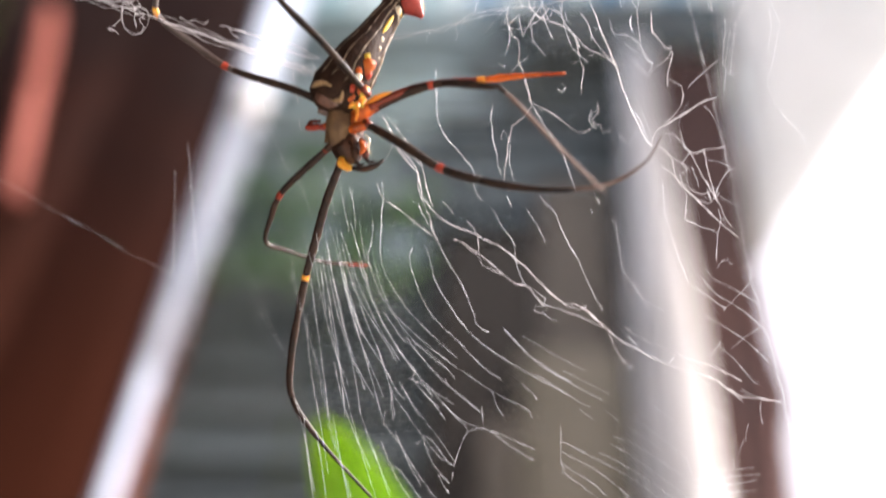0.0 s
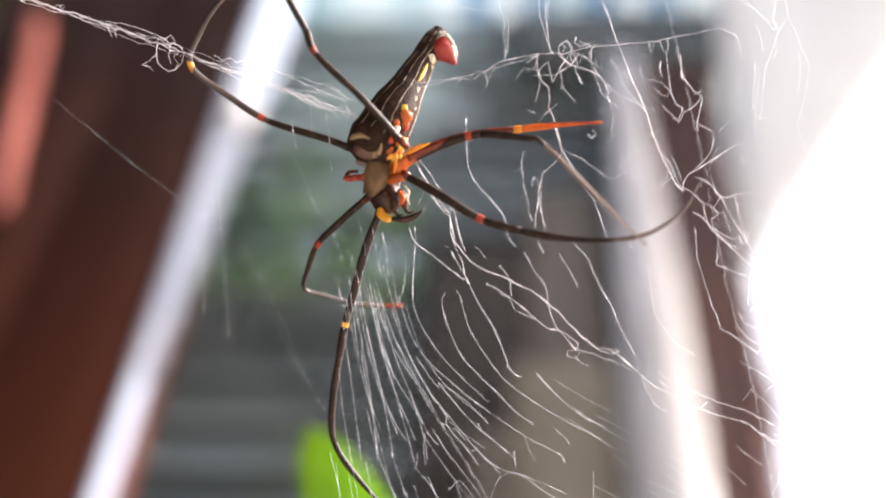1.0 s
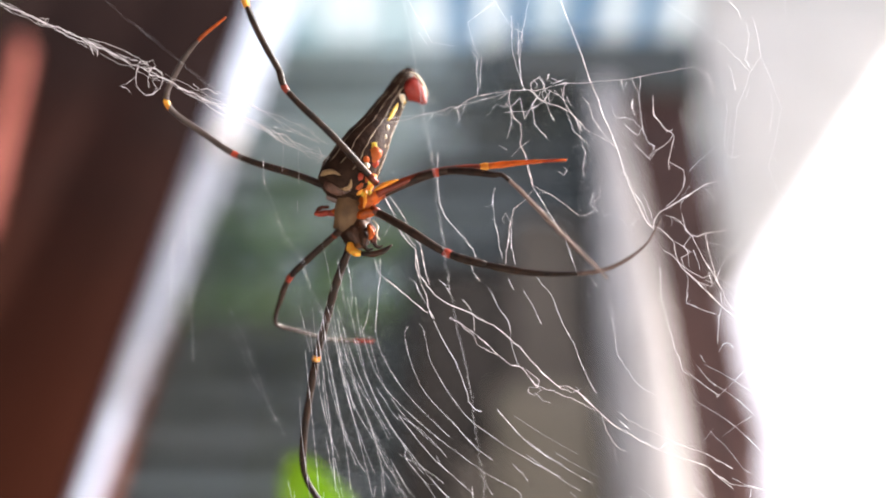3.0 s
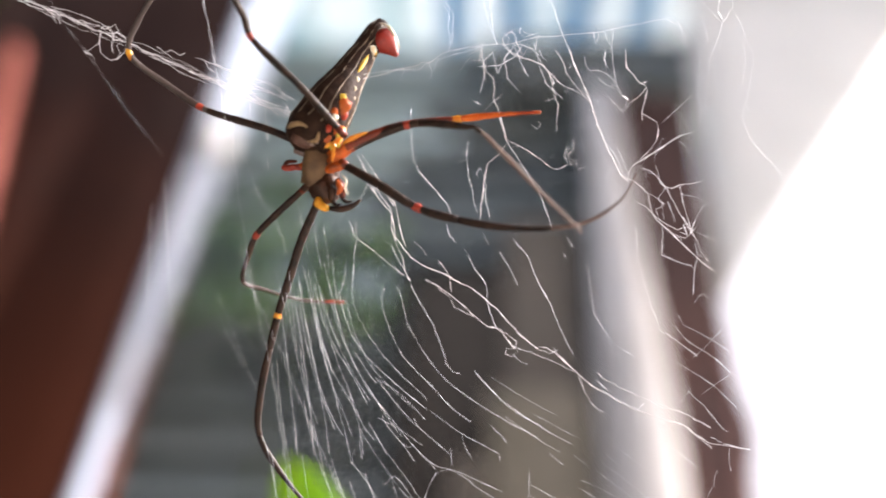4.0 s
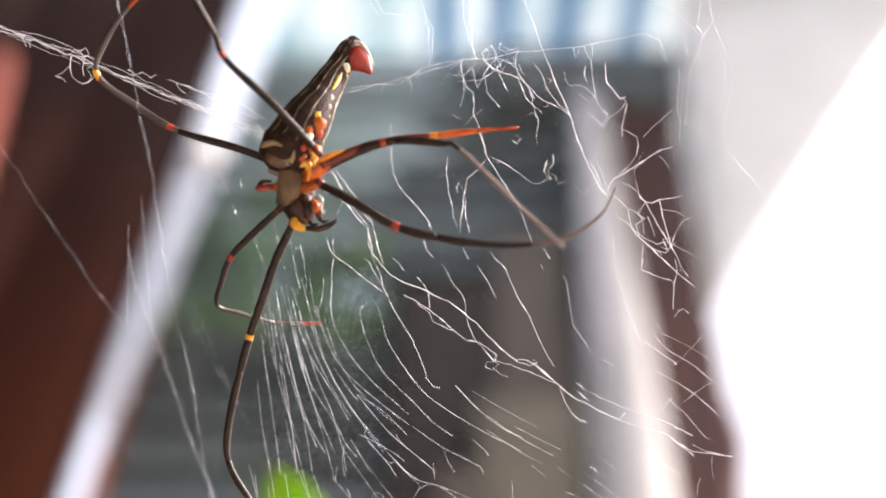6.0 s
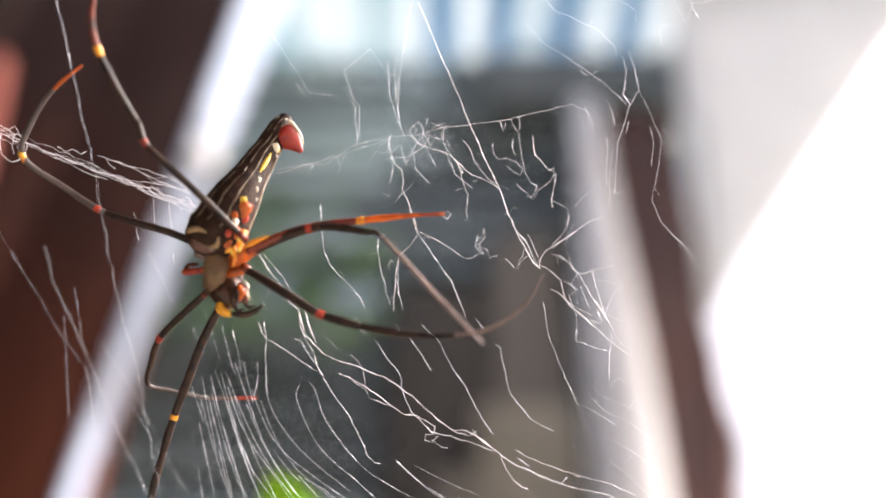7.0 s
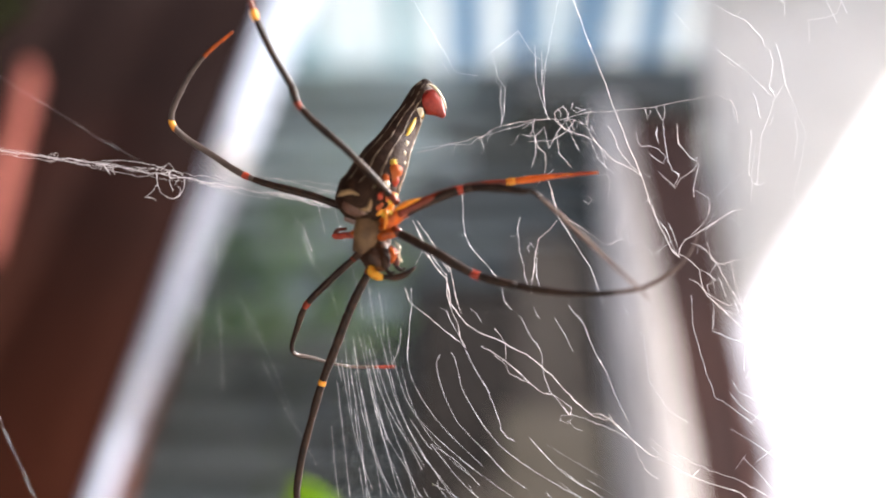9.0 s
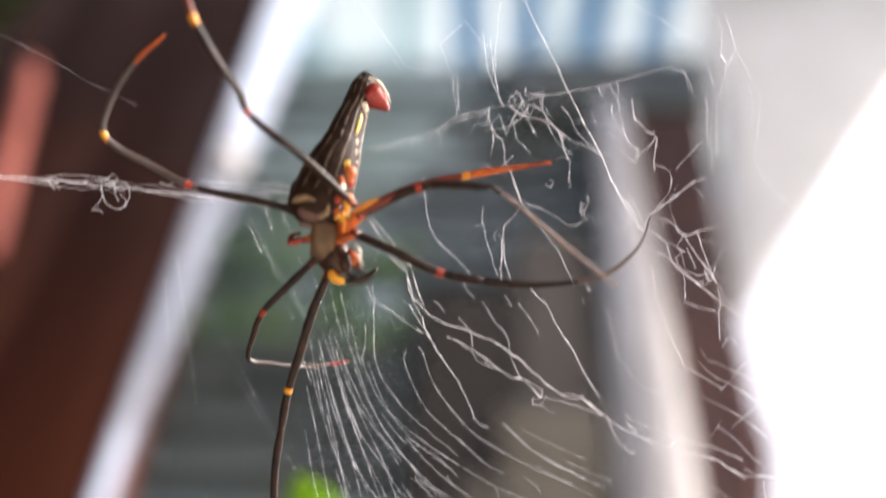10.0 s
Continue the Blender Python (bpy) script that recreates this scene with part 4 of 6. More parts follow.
old_thread([(30.8, 41.6), (31.8, 37.0), (33.3, 32.8), (36.8, 29.7)], 0.13)
old_thread([(-6.4, 34.7), (-2.2, 35.3), (2.0, 35.8), (6.8, 35.8), (8.0, 37.2), (12.8, 38.6), (20.0, 40.7)], 0.13)
old_thread([(71.3, 75.8), (73.6, 70.5), (79.6, 69.9)], 0.111)
old_thread([(48.7, 75.8), (49.9, 71.1), (51.6, 68.7)], 0.119)

rnd = random.Random(21)
for n in range(60):
    # short loose ends that hang from the threads
    p, a = rnd.choice(nodes), rnd.choice((-1.57, rnd.uniform(0, 6.3)))
    pts = [(p.x, p.y, 0.0)]
    for k in range(rnd.choice((1, 2, 2, 3, 4))):
        a += rnd.gauss(0, 0.6)
        pts.append((pts[-1][0] + 0.9 * math.cos(a), pts[-1][1] + 0.9 * math.sin(a), pts[-1][2] + rnd.gauss(0, 0.5)))
    thread(upper, "loose_end", pts, 0.065, 0.2, SILK, n)

orb = tagged(empty("orb_web"), "fine orb web of sagging white capture threads", "spider web")


def orb_strand(pts, radius):
    thread(orb, "strand", pts, radius * 0.88, 0.13, SILK_OLD if radius > 0.14 else SILK)


orb_strand([(-6.0, 18.9), (-4.7, 16.5), (-3.5, 14.4), (-1.8, 11.7), (0.0, 9.3), (1.5, 7.5)], 0.17)
orb_strand([(-5.0, 18.9), (-2.9, 15.9), (-0.8, 12.9), (0.8, 9.9), (2.0, 8.1)], 0.17)
orb_strand([(-3.5, 12.9), (-1.8, 10.5), (-0.0, 8.1), (1.5, 6.9), (2.0, 4.0), (2.3, 1.6), (4.1, -0.8), (5.8, -2.6), (8.2, -4.1), (11.1, -5.3), (14.1, -6.5), (15.9, -7.5), (18.5, -8.7), (20.6, -10.2), (22.4, -11.7), (24.1, -12.9), (26.5, -15.9), (29.4, -18.6), (31.8, -20.5), (33.0, -21.4)], 0.255)
orb_strand([(1.1, 9.6), (2.0, 9.1), (2.7, 6.9), (3.2, 4.5), (4.1, 1.0), (4.7, -0.5)], 0.204)
orb_strand([(1.5, 6.9), (1.5, 4.0), (2.6, 0.4), (4.0, -2.6), (4.6, -5.6), (5.8, -7.6)], 0.17)
orb_strand([(-3.5, 12.9), (-4.4, 11.2), (-5.3, 9.4)], 0.119)
orb_strand([(-2.7, 12.3), (-1.2, 10.8), (-0.3, 9.6)], 0.128)
orb_strand([(-7.3, 4.7), (-6.6, 2.5), (-5.2, 0.8), (-1.9, -1.6), (1.6, -4.4), (4.6, -6.4)], 0.17)
orb_strand([(-6.0, 4.6), (-5.7, 1.1), (-6.2, -3.7), (-6.5, -10.8)], 0.128)
orb_strand([(0.3, 0.7), (1.5, 0.0), (2.9, -2.6), (4.6, -5.6), (5.4, -7.4)], 0.128)
orb_strand([(6.5, 0.6), (7.9, -0.5), (9.0, -2.1)], 0.119)
orb_strand([(5.8, -8.0), (7.3, -11.0), (9.3, -14.3), (11.0, -17.0), (12.4, -20.5), (13.3, -22.9), (13.6, -24.7), (15.1, -26.5), (16.5, -26.9)], 0.136)
orb_strand([(9.1, -7.2), (11.7, -8.6), (14.1, -10.1), (17.0, -12.5), (19.4, -14.7), (22.3, -16.8), (24.1, -17.1), (25.5, -18.3), (27.0, -20.1), (27.9, -21.3)], 0.238)
orb_strand([(11.7, -8.9), (14.4, -11.0), (15.2, -12.8), (17.6, -14.1), (19.4, -14.7)], 0.145)
orb_strand([(11.8, -3.4), (13.3, -5.1), (14.2, -6.9), (14.4, -9.9)], 0.17)
orb_strand([(24.7, -17.1), (26.5, -18.3), (28.5, -19.8), (28.2, -21.3), (26.4, -21.3), (26.2, -22.5), (27.6, -23.1), (28.8, -21.9), (27.6, -20.7)], 0.145)
orb_strand([(27.6, -22.5), (29.4, -24.1), (30.8, -24.5)], 0.128)
orb_strand([(27.6, -20.7), (30.0, -21.7), (31.8, -21.9)], 0.136)
orb_strand([(32.4, -21.0), (34.8, -21.0), (36.5, -21.8), (38.9, -23.8), (40.7, -25.6), (42.4, -27.1), (44.8, -29.0), (47.8, -30.4), (50.1, -31.9), (53.7, -33.5), (56.0, -34.3), (59.4, -35.3), (62.2, -36.1)], 0.238)
orb_strand([(31.8, -22.2), (34.7, -23.2), (37.7, -24.4), (40.7, -25.8)], 0.17)
orb_strand([(36.2, -21.0), (37.7, -23.0), (40.1, -25.0)], 0.17)
orb_strand([(33.0, -21.5), (35.3, -22.2), (37.1, -21.4)], 0.17)
orb_strand([(45.0, -25.8), (47.7, -27.7), (53.5, -30.3), (57.7, -32.3), (63.1, -33.7), (69.7, -37.1)], 0.16)
orb_strand([(52.9, 4.7), (53.7, -2.4), (55.9, -9.5), (58.5, -16.8), (62.7, -19.4), (66.4, -22.1)], 0.12)
orb_strand([(41.8, -26.6), (42.8, -29.8), (44.2, -32.2), (45.9, -33.8), (47.1, -34.2)], 0.145)
orb_strand([(46.6, -30.1), (49.5, -31.4), (52.5, -32.9), (54.3, -33.5), (55.5, -32.3)], 0.136)
orb_strand([(45.4, -27.6), (47.8, -29.5)], 0.128)
orb_strand([(62.2, -36.1), (64.3, -36.8), (66.1, -38.4), (68.5, -40.2), (70.0, -41.4)], 0.204)
orb_strand([(64.3, -36.8), (66.7, -38.7), (69.6, -40.4), (73.8, -40.8), (78.0, -41.5)], 0.204)
orb_strand([(69.7, -39.0), (72.6, -40.5), (76.2, -41.2)], 0.136)
orb_strand([(16.9, -0.6), (18.1, -2.5), (19.2, -4.6), (20.7, -6.4), (21.8, -8.5), (22.0, -11.1), (22.4, -12.6), (23.5, -15.9), (24.3, -17.1)], 0.128)
orb_strand([(13.2, 4.4), (13.8, 2.3), (15.3, 0.6)], 0.128)
orb_strand([(24.5, -1.0), (25.7, -2.8), (27.2, -5.2), (28.4, -7.9)], 0.119)
orb_strand([(27.3, 1.9), (28.5, 0.1), (30.2, -1.5), (31.4, -4.1), (32.5, -6.5), (33.7, -8.9), (35.5, -11.9), (37.2, -16.1), (38.9, -19.6), (40.5, -22.3)], 0.136)
orb_strand([(42.3, -3.4), (43.3, -4.2), (43.5, -6.6), (44.2, -10.2), (44.6, -13.8), (46.7, -16.8), (48.8, -19.7), (50.8, -21.0), (53.2, -22.4)], 0.128)
orb_strand([(38.4, 2.4), (39.2, 1.2), (39.8, 0.3)], 0.128)
orb_strand([(38.0, -0.8), (38.3, -2.0)], 0.128)


# capture threads: sagging arcs that bend at each spoke
def capture(pts, radius):
    even = [Vector((*p, 0)) for p in pts]
    even = even[:1] + [b * 0.5 + (a + c) * 0.25 for a, b, c in zip(even, even[1:], even[2:])] + even[-1:]
    thread(orb, "capture_thread", spline(even, 4) if len(even) > 2 else even, radius * 0.6, 0.05)


capture([(-20.3, -10.6), (-19.3, -16.6), (-17.9, -23.7), (-16.1, -30.9), (-13.1, -38.0)], 0.1)
capture([(-17.9, -9.5), (-16.9, -16.6), (-15.3, -23.7), (-13.1, -30.9), (-9.5, -39.2)], 0.1)
capture([(-14.9, -11.8), (-13.7, -19.0), (-11.9, -24.9), (-9.5, -32.0), (-5.7, -40.4)], 0.1)
capture([(-13.1, -10.6), (-11.7, -17.8), (-9.6, -24.9), (-6.0, -32.0), (-4.2, -36.8)], 0.1)
capture([(-10.8, -12.4), (-9.0, -19.0), (-6.0, -24.9), (-3.0, -29.7), (1.8, -36.8), (4.7, -40.4)], 0.1)
capture([(-7.8, -11.8), (-6.0, -19.0), (-3.0, -24.9), (1.2, -29.7), (7.1, -34.4)], 0.1)
capture([(-22.0, -24.9), (-21.2, -33.3), (-20.2, -40.4), (-18.5, -47.5), (-17.2, -57.0)], 0.1)
capture([(-23.8, -42.8), (-22.0, -48.7), (-20.8, -57.0), (-20.2, -60.6)], 0.1)
capture([(-16.1, -33.2), (-14.9, -40.4), (-11.9, -48.7), (-8.3, -55.8)], 0.1)
capture([(9.5, -54.6), (10.7, -49.9), (12.1, -47.2), (15.5, -46.5), (19.0, -48.7), (26.2, -51.6)], 0.1)
capture([(9.5, -54.6), (7.1, -50.5), (3.6, -46.3), (-0.0, -41.6)], 0.1)
capture([(-3.0, -30.3), (-0.0, -33.8), (3.5, -38.0), (8.3, -43.9), (12.1, -47.2)], 0.1)
capture([(-4.2, -39.2), (-1.2, -43.9), (2.4, -48.1), (5.9, -54.0), (9.3, -55.2)], 0.1)
capture([(-22.6, -5.9), (-21.6, -9.5), (-20.1, -15.4)], 0.119)
capture([(-18.4, 8.4), (-17.1, 3.6), (-15.9, -2.4)], 0.119)
capture([(-17.0, -4.7), (-15.7, -9.5), (-14.5, -13.7), (-13.4, -19.1), (-11.7, -25.0), (-9.4, -32.2), (-7.1, -40.5), (-5.9, -45.3)], 0.119)
capture([(-15.7, -5.4), (-14.8, -10.7), (-13.8, -15.5), (-12.1, -21.5), (-10.3, -27.4)], 0.119)
capture([(-14.7, -5.4), (-13.3, -9.5), (-12.1, -13.7), (-10.4, -18.5), (-8.1, -23.3), (-5.2, -28.7), (-2.2, -32.9)], 0.119)
capture([(-14.9, 4.7), (-14.1, 1.2), (-13.6, -4.2), (-12.7, -6.0)], 0.119)
capture([(-12.8, 3.5), (-11.6, -1.2), (-11.5, -6.0)], 0.119)
capture([(-12.6, -3.6), (-11.5, -8.4), (-10.3, -12.0), (-9.2, -15.5), (-8.1, -20.3), (-6.9, -22.7), (-4.6, -27.5), (-2.2, -31.7), (1.1, -35.0)], 0.119)
capture([(-14.5, -8.3), (-13.3, -13.1), (-12.2, -17.9), (-9.3, -22.7), (-6.9, -26.3), (-4.6, -29.9), (-2.8, -33.5)], 0.119)
capture([(-16.3, -15.5), (-14.6, -22.6), (-12.9, -29.8), (-11.2, -38.1), (-10.5, -44.1)], 0.119)
capture([(-18.7, -10.7), (-17.0, -20.2), (-15.3, -29.8), (-14.2, -39.3), (-13.7, -44.6)], 0.119)
capture([(-18.0, -5.9), (-16.8, -13.1), (-15.4, -20.2), (-13.8, -27.4), (-11.8, -33.4), (-9.4, -38.1), (-7.6, -40.5)], 0.119)
capture([(-21.1, -15.4), (-19.4, -27.3), (-18.0, -38.0), (-17.2, -44.6)], 0.119)
capture([(-13.9, -15.5), (-12.6, -21.5), (-10.5, -27.4), (-7.0, -31.6), (-4.1, -36.4), (-3.7, -38.8), (-1.1, -41.2)], 0.119)
capture([(-17.3, -21.4), (-16.2, -28.6), (-14.6, -35.7), (-12.8, -42.9)], 0.119)
capture([(-19.8, -5.9), (-18.7, -15.4), (-17.8, -22.6)], 0.119)
capture([(-10.8, -3.6), (-10.3, -7.8), (-9.4, -12.0)], 0.119)
capture([(-7.9, -3.7), (-8.0, -7.2), (-8.5, -9.6), (-9.4, -11.0)], 0.136)
capture([(-6.2, -5.5), (-6.5, -10.8), (-6.2, -12.6), (-3.9, -18.0), (-0.3, -22.8), (3.8, -27.0), (7.3, -30.0), (9.9, -32.4)], 0.119)
capture([(-9.4, -9.6), (-8.8, -12.0), (-7.8, -15.6), (-6.3, -19.1), (-4.5, -22.5), (-1.0, -25.7), (2.6, -28.8), (6.1, -31.8), (9.9, -34.5)], 0.136)
capture([(0.4, -9.3), (-0.8, -10.3), (0.3, -14.5), (2.1, -19.2), (4.0, -23.4), (7.3, -26.4), (10.9, -29.4), (13.8, -33.0), (15.6, -34.8), (19.1, -36.9)], 0.136)
capture([(2.8, -8.8), (3.7, -9.1), (4.5, -13.3), (5.1, -16.9), (6.8, -18.7), (9.8, -24.1), (13.3, -28.3), (16.8, -30.7), (21.5, -33.7), (25.7, -36.1), (29.2, -38.0), (33.4, -40.0)], 0.136)
capture([(-5.7, -22.7), (-3.9, -25.1), (-2.2, -28.1), (-0.8, -29.3)], 0.119)
capture([(-1.0, -28.1), (2.5, -32.3), (4.9, -35.3), (7.2, -37.7), (9.0, -38.9), (11.9, -41.4), (15.5, -44.4)], 0.145)
capture([(-1.0, -28.1), (3.7, -30.6), (6.7, -33.6), (9.4, -36.6)], 0.119)
capture([(1.1, -35.0), (-0.5, -36.5), (2.5, -38.9), (6.0, -43.1), (7.4, -45.5)], 0.119)
capture([(-0.5, -36.5), (3.6, -38.3), (7.2, -40.7), (9.0, -42.2)], 0.119)
capture([(-2.3, -37.6), (-0.5, -40.6), (1.8, -44.5)], 0.119)
capture([(-7.0, -29.8), (-5.6, -34.6), (-3.7, -39.4), (-3.3, -44.2)], 0.119)
capture([(10.6, -34.8), (15.5, -38.4), (17.9, -39.9), (22.0, -42.1), (26.0, -43.3), (25.6, -45.1)], 0.119)
capture([(19.7, -26.2), (22.8, -29.6), (26.9, -34.0), (31.0, -36.2), (34.0, -37.4)], 0.153)
capture([(23.4, -27.6), (28.7, -30.8), (33.4, -33.3), (37.0, -35.1)], 0.0935)
capture([(26.3, -32.6), (29.3, -35.0), (33.4, -37.2), (36.9, -39.6), (40.3, -41.1)], 0.119)
capture([(26.3, -35.6), (29.2, -37.4), (34.0, -41.0), (37.9, -42.8)], 0.119)
capture([(32.2, -35.0), (37.0, -37.5), (41.9, -39.9)], 0.0935)
capture([(23.4, -37.6), (24.1, -38.7), (26.2, -39.7), (26.7, -41.2)], 0.136)
capture([(17.3, -39.6), (18.1, -43.2), (19.6, -44.6)], 0.119)
capture([(7.2, -36.5), (8.2, -38.9), (9.0, -38.9)], 0.119)
capture([(-3.7, -38.8), (-4.5, -41.8), (-3.6, -45.3)], 0.119)
capture([(4.8, -41.9), (6.2, -43.3), (7.2, -41.9)], 0.119)
capture([(62.2, -13.4), (63.1, -14.9)], 0.17)
capture([(63.1, -15.4), (66.9, -17.0), (70.5, -19.2), (73.1, -20.8)], 0.119)
capture([(61.6, -15.7), (63.4, -18.1), (65.1, -19.7), (67.5, -20.5), (70.4, -22.4), (72.2, -24.2), (73.7, -25.5)], 0.136)
capture([(62.1, -23.5), (66.2, -25.7), (70.4, -28.1), (72.7, -30.7), (75.3, -32.9)], 0.136)
capture([(73.4, -26.0), (70.4, -27.7), (67.7, -30.1)], 0.102)
capture([(64.8, -29.4), (65.8, -30.9), (67.4, -31.3), (68.5, -33.1), (70.9, -35.5), (72.6, -38.1), (73.4, -37.7)], 0.136)
capture([(61.7, -41.5), (64.3, -43.5), (67.2, -45.5)], 0.128)
capture([(49.4, -41.2), (52.4, -43.3), (55.3, -45.4)], 0.119)
capture([(47.8, -43.3), (50.6, -45.3)], 0.119)
capture([(41.1, -43.5), (44.0, -45.6)], 0.119)
capture([(35.7, -43.2), (38.7, -45.6)], 0.119)
capture([(73.8, -41.4), (73.3, -43.8), (74.2, -46.2)], 0.119)
capture([(65.7, -22.3), (68.7, -19.7), (71.5, -16.4)], 0.0935)
capture([(63.2, -31.8), (65.4, -28.9)], 0.0935)

capture([(-6.1, -45.6), (-3.1, -49.2), (-1.3, -51.5), (1.1, -56.3), (4.0, -60.5), (5.8, -62.2)], 0.128)
capture([(-5.3, -43.2), (-5.7, -46.4)], 0.111)
capture([(-22.4, -45.0), (-21.9, -51.0), (-21.2, -56.9), (-20.3, -62.3)], 0.128)
capture([(-6.1, -49.8), (-4.9, -53.3), (-3.1, -58.1), (0.5, -62.8)], 0.119)
capture([(-3.1, -48.0), (-1.3, -52.1), (-0.1, -55.7), (2.3, -59.3)], 0.119)
capture([(-4.3, -55.1), (-3.1, -54.5), (-0.7, -58.1), (2.3, -62.2)], 0.119)
capture([(1.1, -50.4), (1.9, -50.9), (2.6, -48.6), (3.4, -48.0), (5.8, -51.5), (8.2, -54.5), (9.0, -55.7), (9.4, -53.9), (10.2, -52.1)], 0.128)
capture([(2.8, -49.8), (4.0, -53.9), (6.4, -56.9), (8.2, -58.7)], 0.119)
capture([(5.8, -56.9), (7.6, -60.5), (8.2, -60.7)], 0.119)
capture([(9.0, -56.6), (8.8, -58.1)], 0.119)
capture([(-7.9, -51.0), (-6.4, -55.7), (-4.3, -61.7)], 0.119)
capture([(-19.8, -47.4), (-18.6, -54.5), (-17.6, -62.3)], 0.102)
capture([(-16.2, -45.0), (-15.0, -52.2), (-13.6, -59.3), (-12.8, -62.9)], 0.102)
capture([(-12.6, -43.8), (-10.8, -51.0), (-8.4, -58.1), (-6.9, -62.9)], 0.102)
capture([(-10.2, -45.0), (-7.9, -52.2), (-4.3, -60.5)], 0.102)
capture([(6.4, -41.4), (9.4, -44.4), (12.1, -47.4), (15.3, -46.2), (17.7, -48.5), (20.7, -50.9), (26.0, -53.9)], 0.136)
capture([(12.1, -47.6), (11.2, -49.5)], 0.119)
capture([(15.3, -46.2), (15.0, -42.6)], 0.119)
capture([(31.6, -46.7), (31.9, -49.7), (31.6, -52.1), (31.6, -54.5), (32.4, -56.3)], 0.111)
capture([(31.6, -49.7), (36.2, -52.1), (39.7, -53.9), (44.5, -56.2), (49.3, -59.2), (52.8, -62.2)], 0.119)
capture([(31.9, -52.1), (36.2, -54.5), (39.5, -55.9), (42.7, -58.6), (46.3, -61.8)], 0.119)
capture([(31.6, -54.5), (35.0, -56.9), (38.5, -58.0), (41.5, -61.6)], 0.119)
capture([(32.0, -56.3), (36.2, -59.2), (39.7, -62.2)], 0.119)
capture([(42.7, -48.8), (45.7, -49.7), (50.4, -52.1), (54.0, -55.0), (57.6, -57.4)], 0.119)
capture([(42.1, -50.3), (45.7, -52.1), (50.4, -55.6), (55.2, -59.2), (58.2, -61.6)], 0.119)
capture([(46.9, -44.9), (50.4, -47.3), (54.6, -50.3), (58.2, -53.5)], 0.119)
capture([(58.2, -52.7), (58.5, -55.6), (59.4, -56.8)], 0.119)
capture([(45.7, -46.7), (49.2, -49.1), (53.4, -52.1)], 0.102)
capture([(39.7, -52.1), (44.5, -54.5), (50.4, -58.0), (55.8, -62.2)], 0.119)
capture([(60.5, -46.7), (63.8, -49.7)], 0.128)
capture([(62.3, -56.2), (67.1, -55.9), (72.4, -55.4)], 0.111)
capture([(59.4, -58.0), (64.7, -57.4), (73.6, -56.8)], 0.111)
capture([(60.0, -59.4), (67.1, -59.2), (73.0, -58.0)], 0.111)
capture([(62.3, -61.0), (68.3, -60.6), (73.0, -60.1)], 0.102)
capture([(70.7, -49.7), (70.4, -47.9), (71.2, -46.1)], 0.119)
capture([(68.3, -55.0), (68.0, -53.8)], 0.111)
capture([(70.1, -49.7), (69.2, -52.1)], 0.102)

# fine threads that hang behind the web
thread(orb, "thread", [(-50.7, 14.4, -14), (-50.0, 5.6, -14), (-49.4, -3.3, -14), (-48.1, -19.9, -14)], 0.055, 0.08)
thread(orb, "thread", [(-46.5, 3.1, -14), (-43.0, -3.1, -14), (-37.5, -13.1, -14), (-29.8, -31.2, -14)], 0.03, 0.08)
thread(orb, "thread", [(-39.5, -13.1, -14), (-34.6, -23.2, -14), (-26.4, -36.8, -14)], 0.03, 0.08)
thread(orb, "thread", [(-53.6, 8.0, -14), (-53.7, -3.5, -14), (-54.0, -15.0, -14)], 0.055, 0.08)
thread(orb, "thread", [(-30.3, 12.7, -14), (-28.2, 8.9, -14), (-24.8, 4.0, -14), (-22.7, -2.3, -14)], 0.055, 0.08)
thread(orb, "thread", [(-33.8, 21.5, -14), (-31.0, 15.2, -14), (-28.2, 7.7, -14)], 0.055, 0.08)

left = tagged(empty("web_bridge"), "thick twisted bridge strand of old silk with fluff", "spider web")
def bridge(pts, radius):
    thread(left, "thread", pts, radius, 0.14, SILK_OLD)


for k, (lift, r) in enumerate(((0.0, 0.17), (0.5, 0.13), (-0.5, 0.12), (1.1, 0.09), (-1.0, 0.08))):
    run = [(-133.7, 67.3), (-107.5, 59.0), (-86.1, 52.2), (-71.8, 47.5), (-58.8, 42.7), (-45.7, 37.9), (-31.4, 32.8), (-17.7, 27.7)]
    thread(left, "strand", [(x, y + lift * math.sin(1.7 * i + 2.1 * k) + 0.4 * lift) for i, (x, y) in enumerate(run)], r, 0.3, SILK_OLD, 100 + k)
bridge([(-38.5, 35.2), (-34.4, 34.4), (-31.4, 32.5), (-27.8, 30.4), (-24.3, 29.3), (-20.7, 28.1), (-17.1, 26.9)], 0.136)
bridge([(-33.8, 33.7), (-29.0, 33.4), (-24.9, 32.5), (-20.7, 32.0)], 0.136)
bridge([(-31.4, 32.2), (-28.4, 31.3), (-26.6, 29.9), (-23.7, 29.1), (-21.9, 27.7)], 0.128)
bridge([(-33.2, 34.0), (-30.2, 31.6), (-27.2, 30.1)], 0.128)
bridge([(-21.9, 29.9), (-20.7, 30.4), (-19.5, 28.7), (-20.5, 26.9)], 0.128)
bridge([(-32.0, 26.9), (-31.4, 23.9), (-30.9, 21.3)], 0.119)
bridge([(-23.7, 18.6), (-23.3, 16.2)], 0.128)
bridge([(-28.4, 32.8), (-26.6, 31.3), (-24.9, 29.9)], 0.111)
bridge([(-37.4, 34.6), (-33.8, 32.8), (-30.2, 32.5), (-26.6, 32.0)], 0.111)
bridge([(-60.1, 43.1), (-60.3, 40.7), (-59.9, 39.0), (-58.7, 37.8), (-57.7, 37.3), (-56.3, 37.7), (-55.0, 39.2), (-54.6, 41.0), (-55.1, 42.5), (-56.6, 43.2), (-58.4, 43.1)], 0.17)
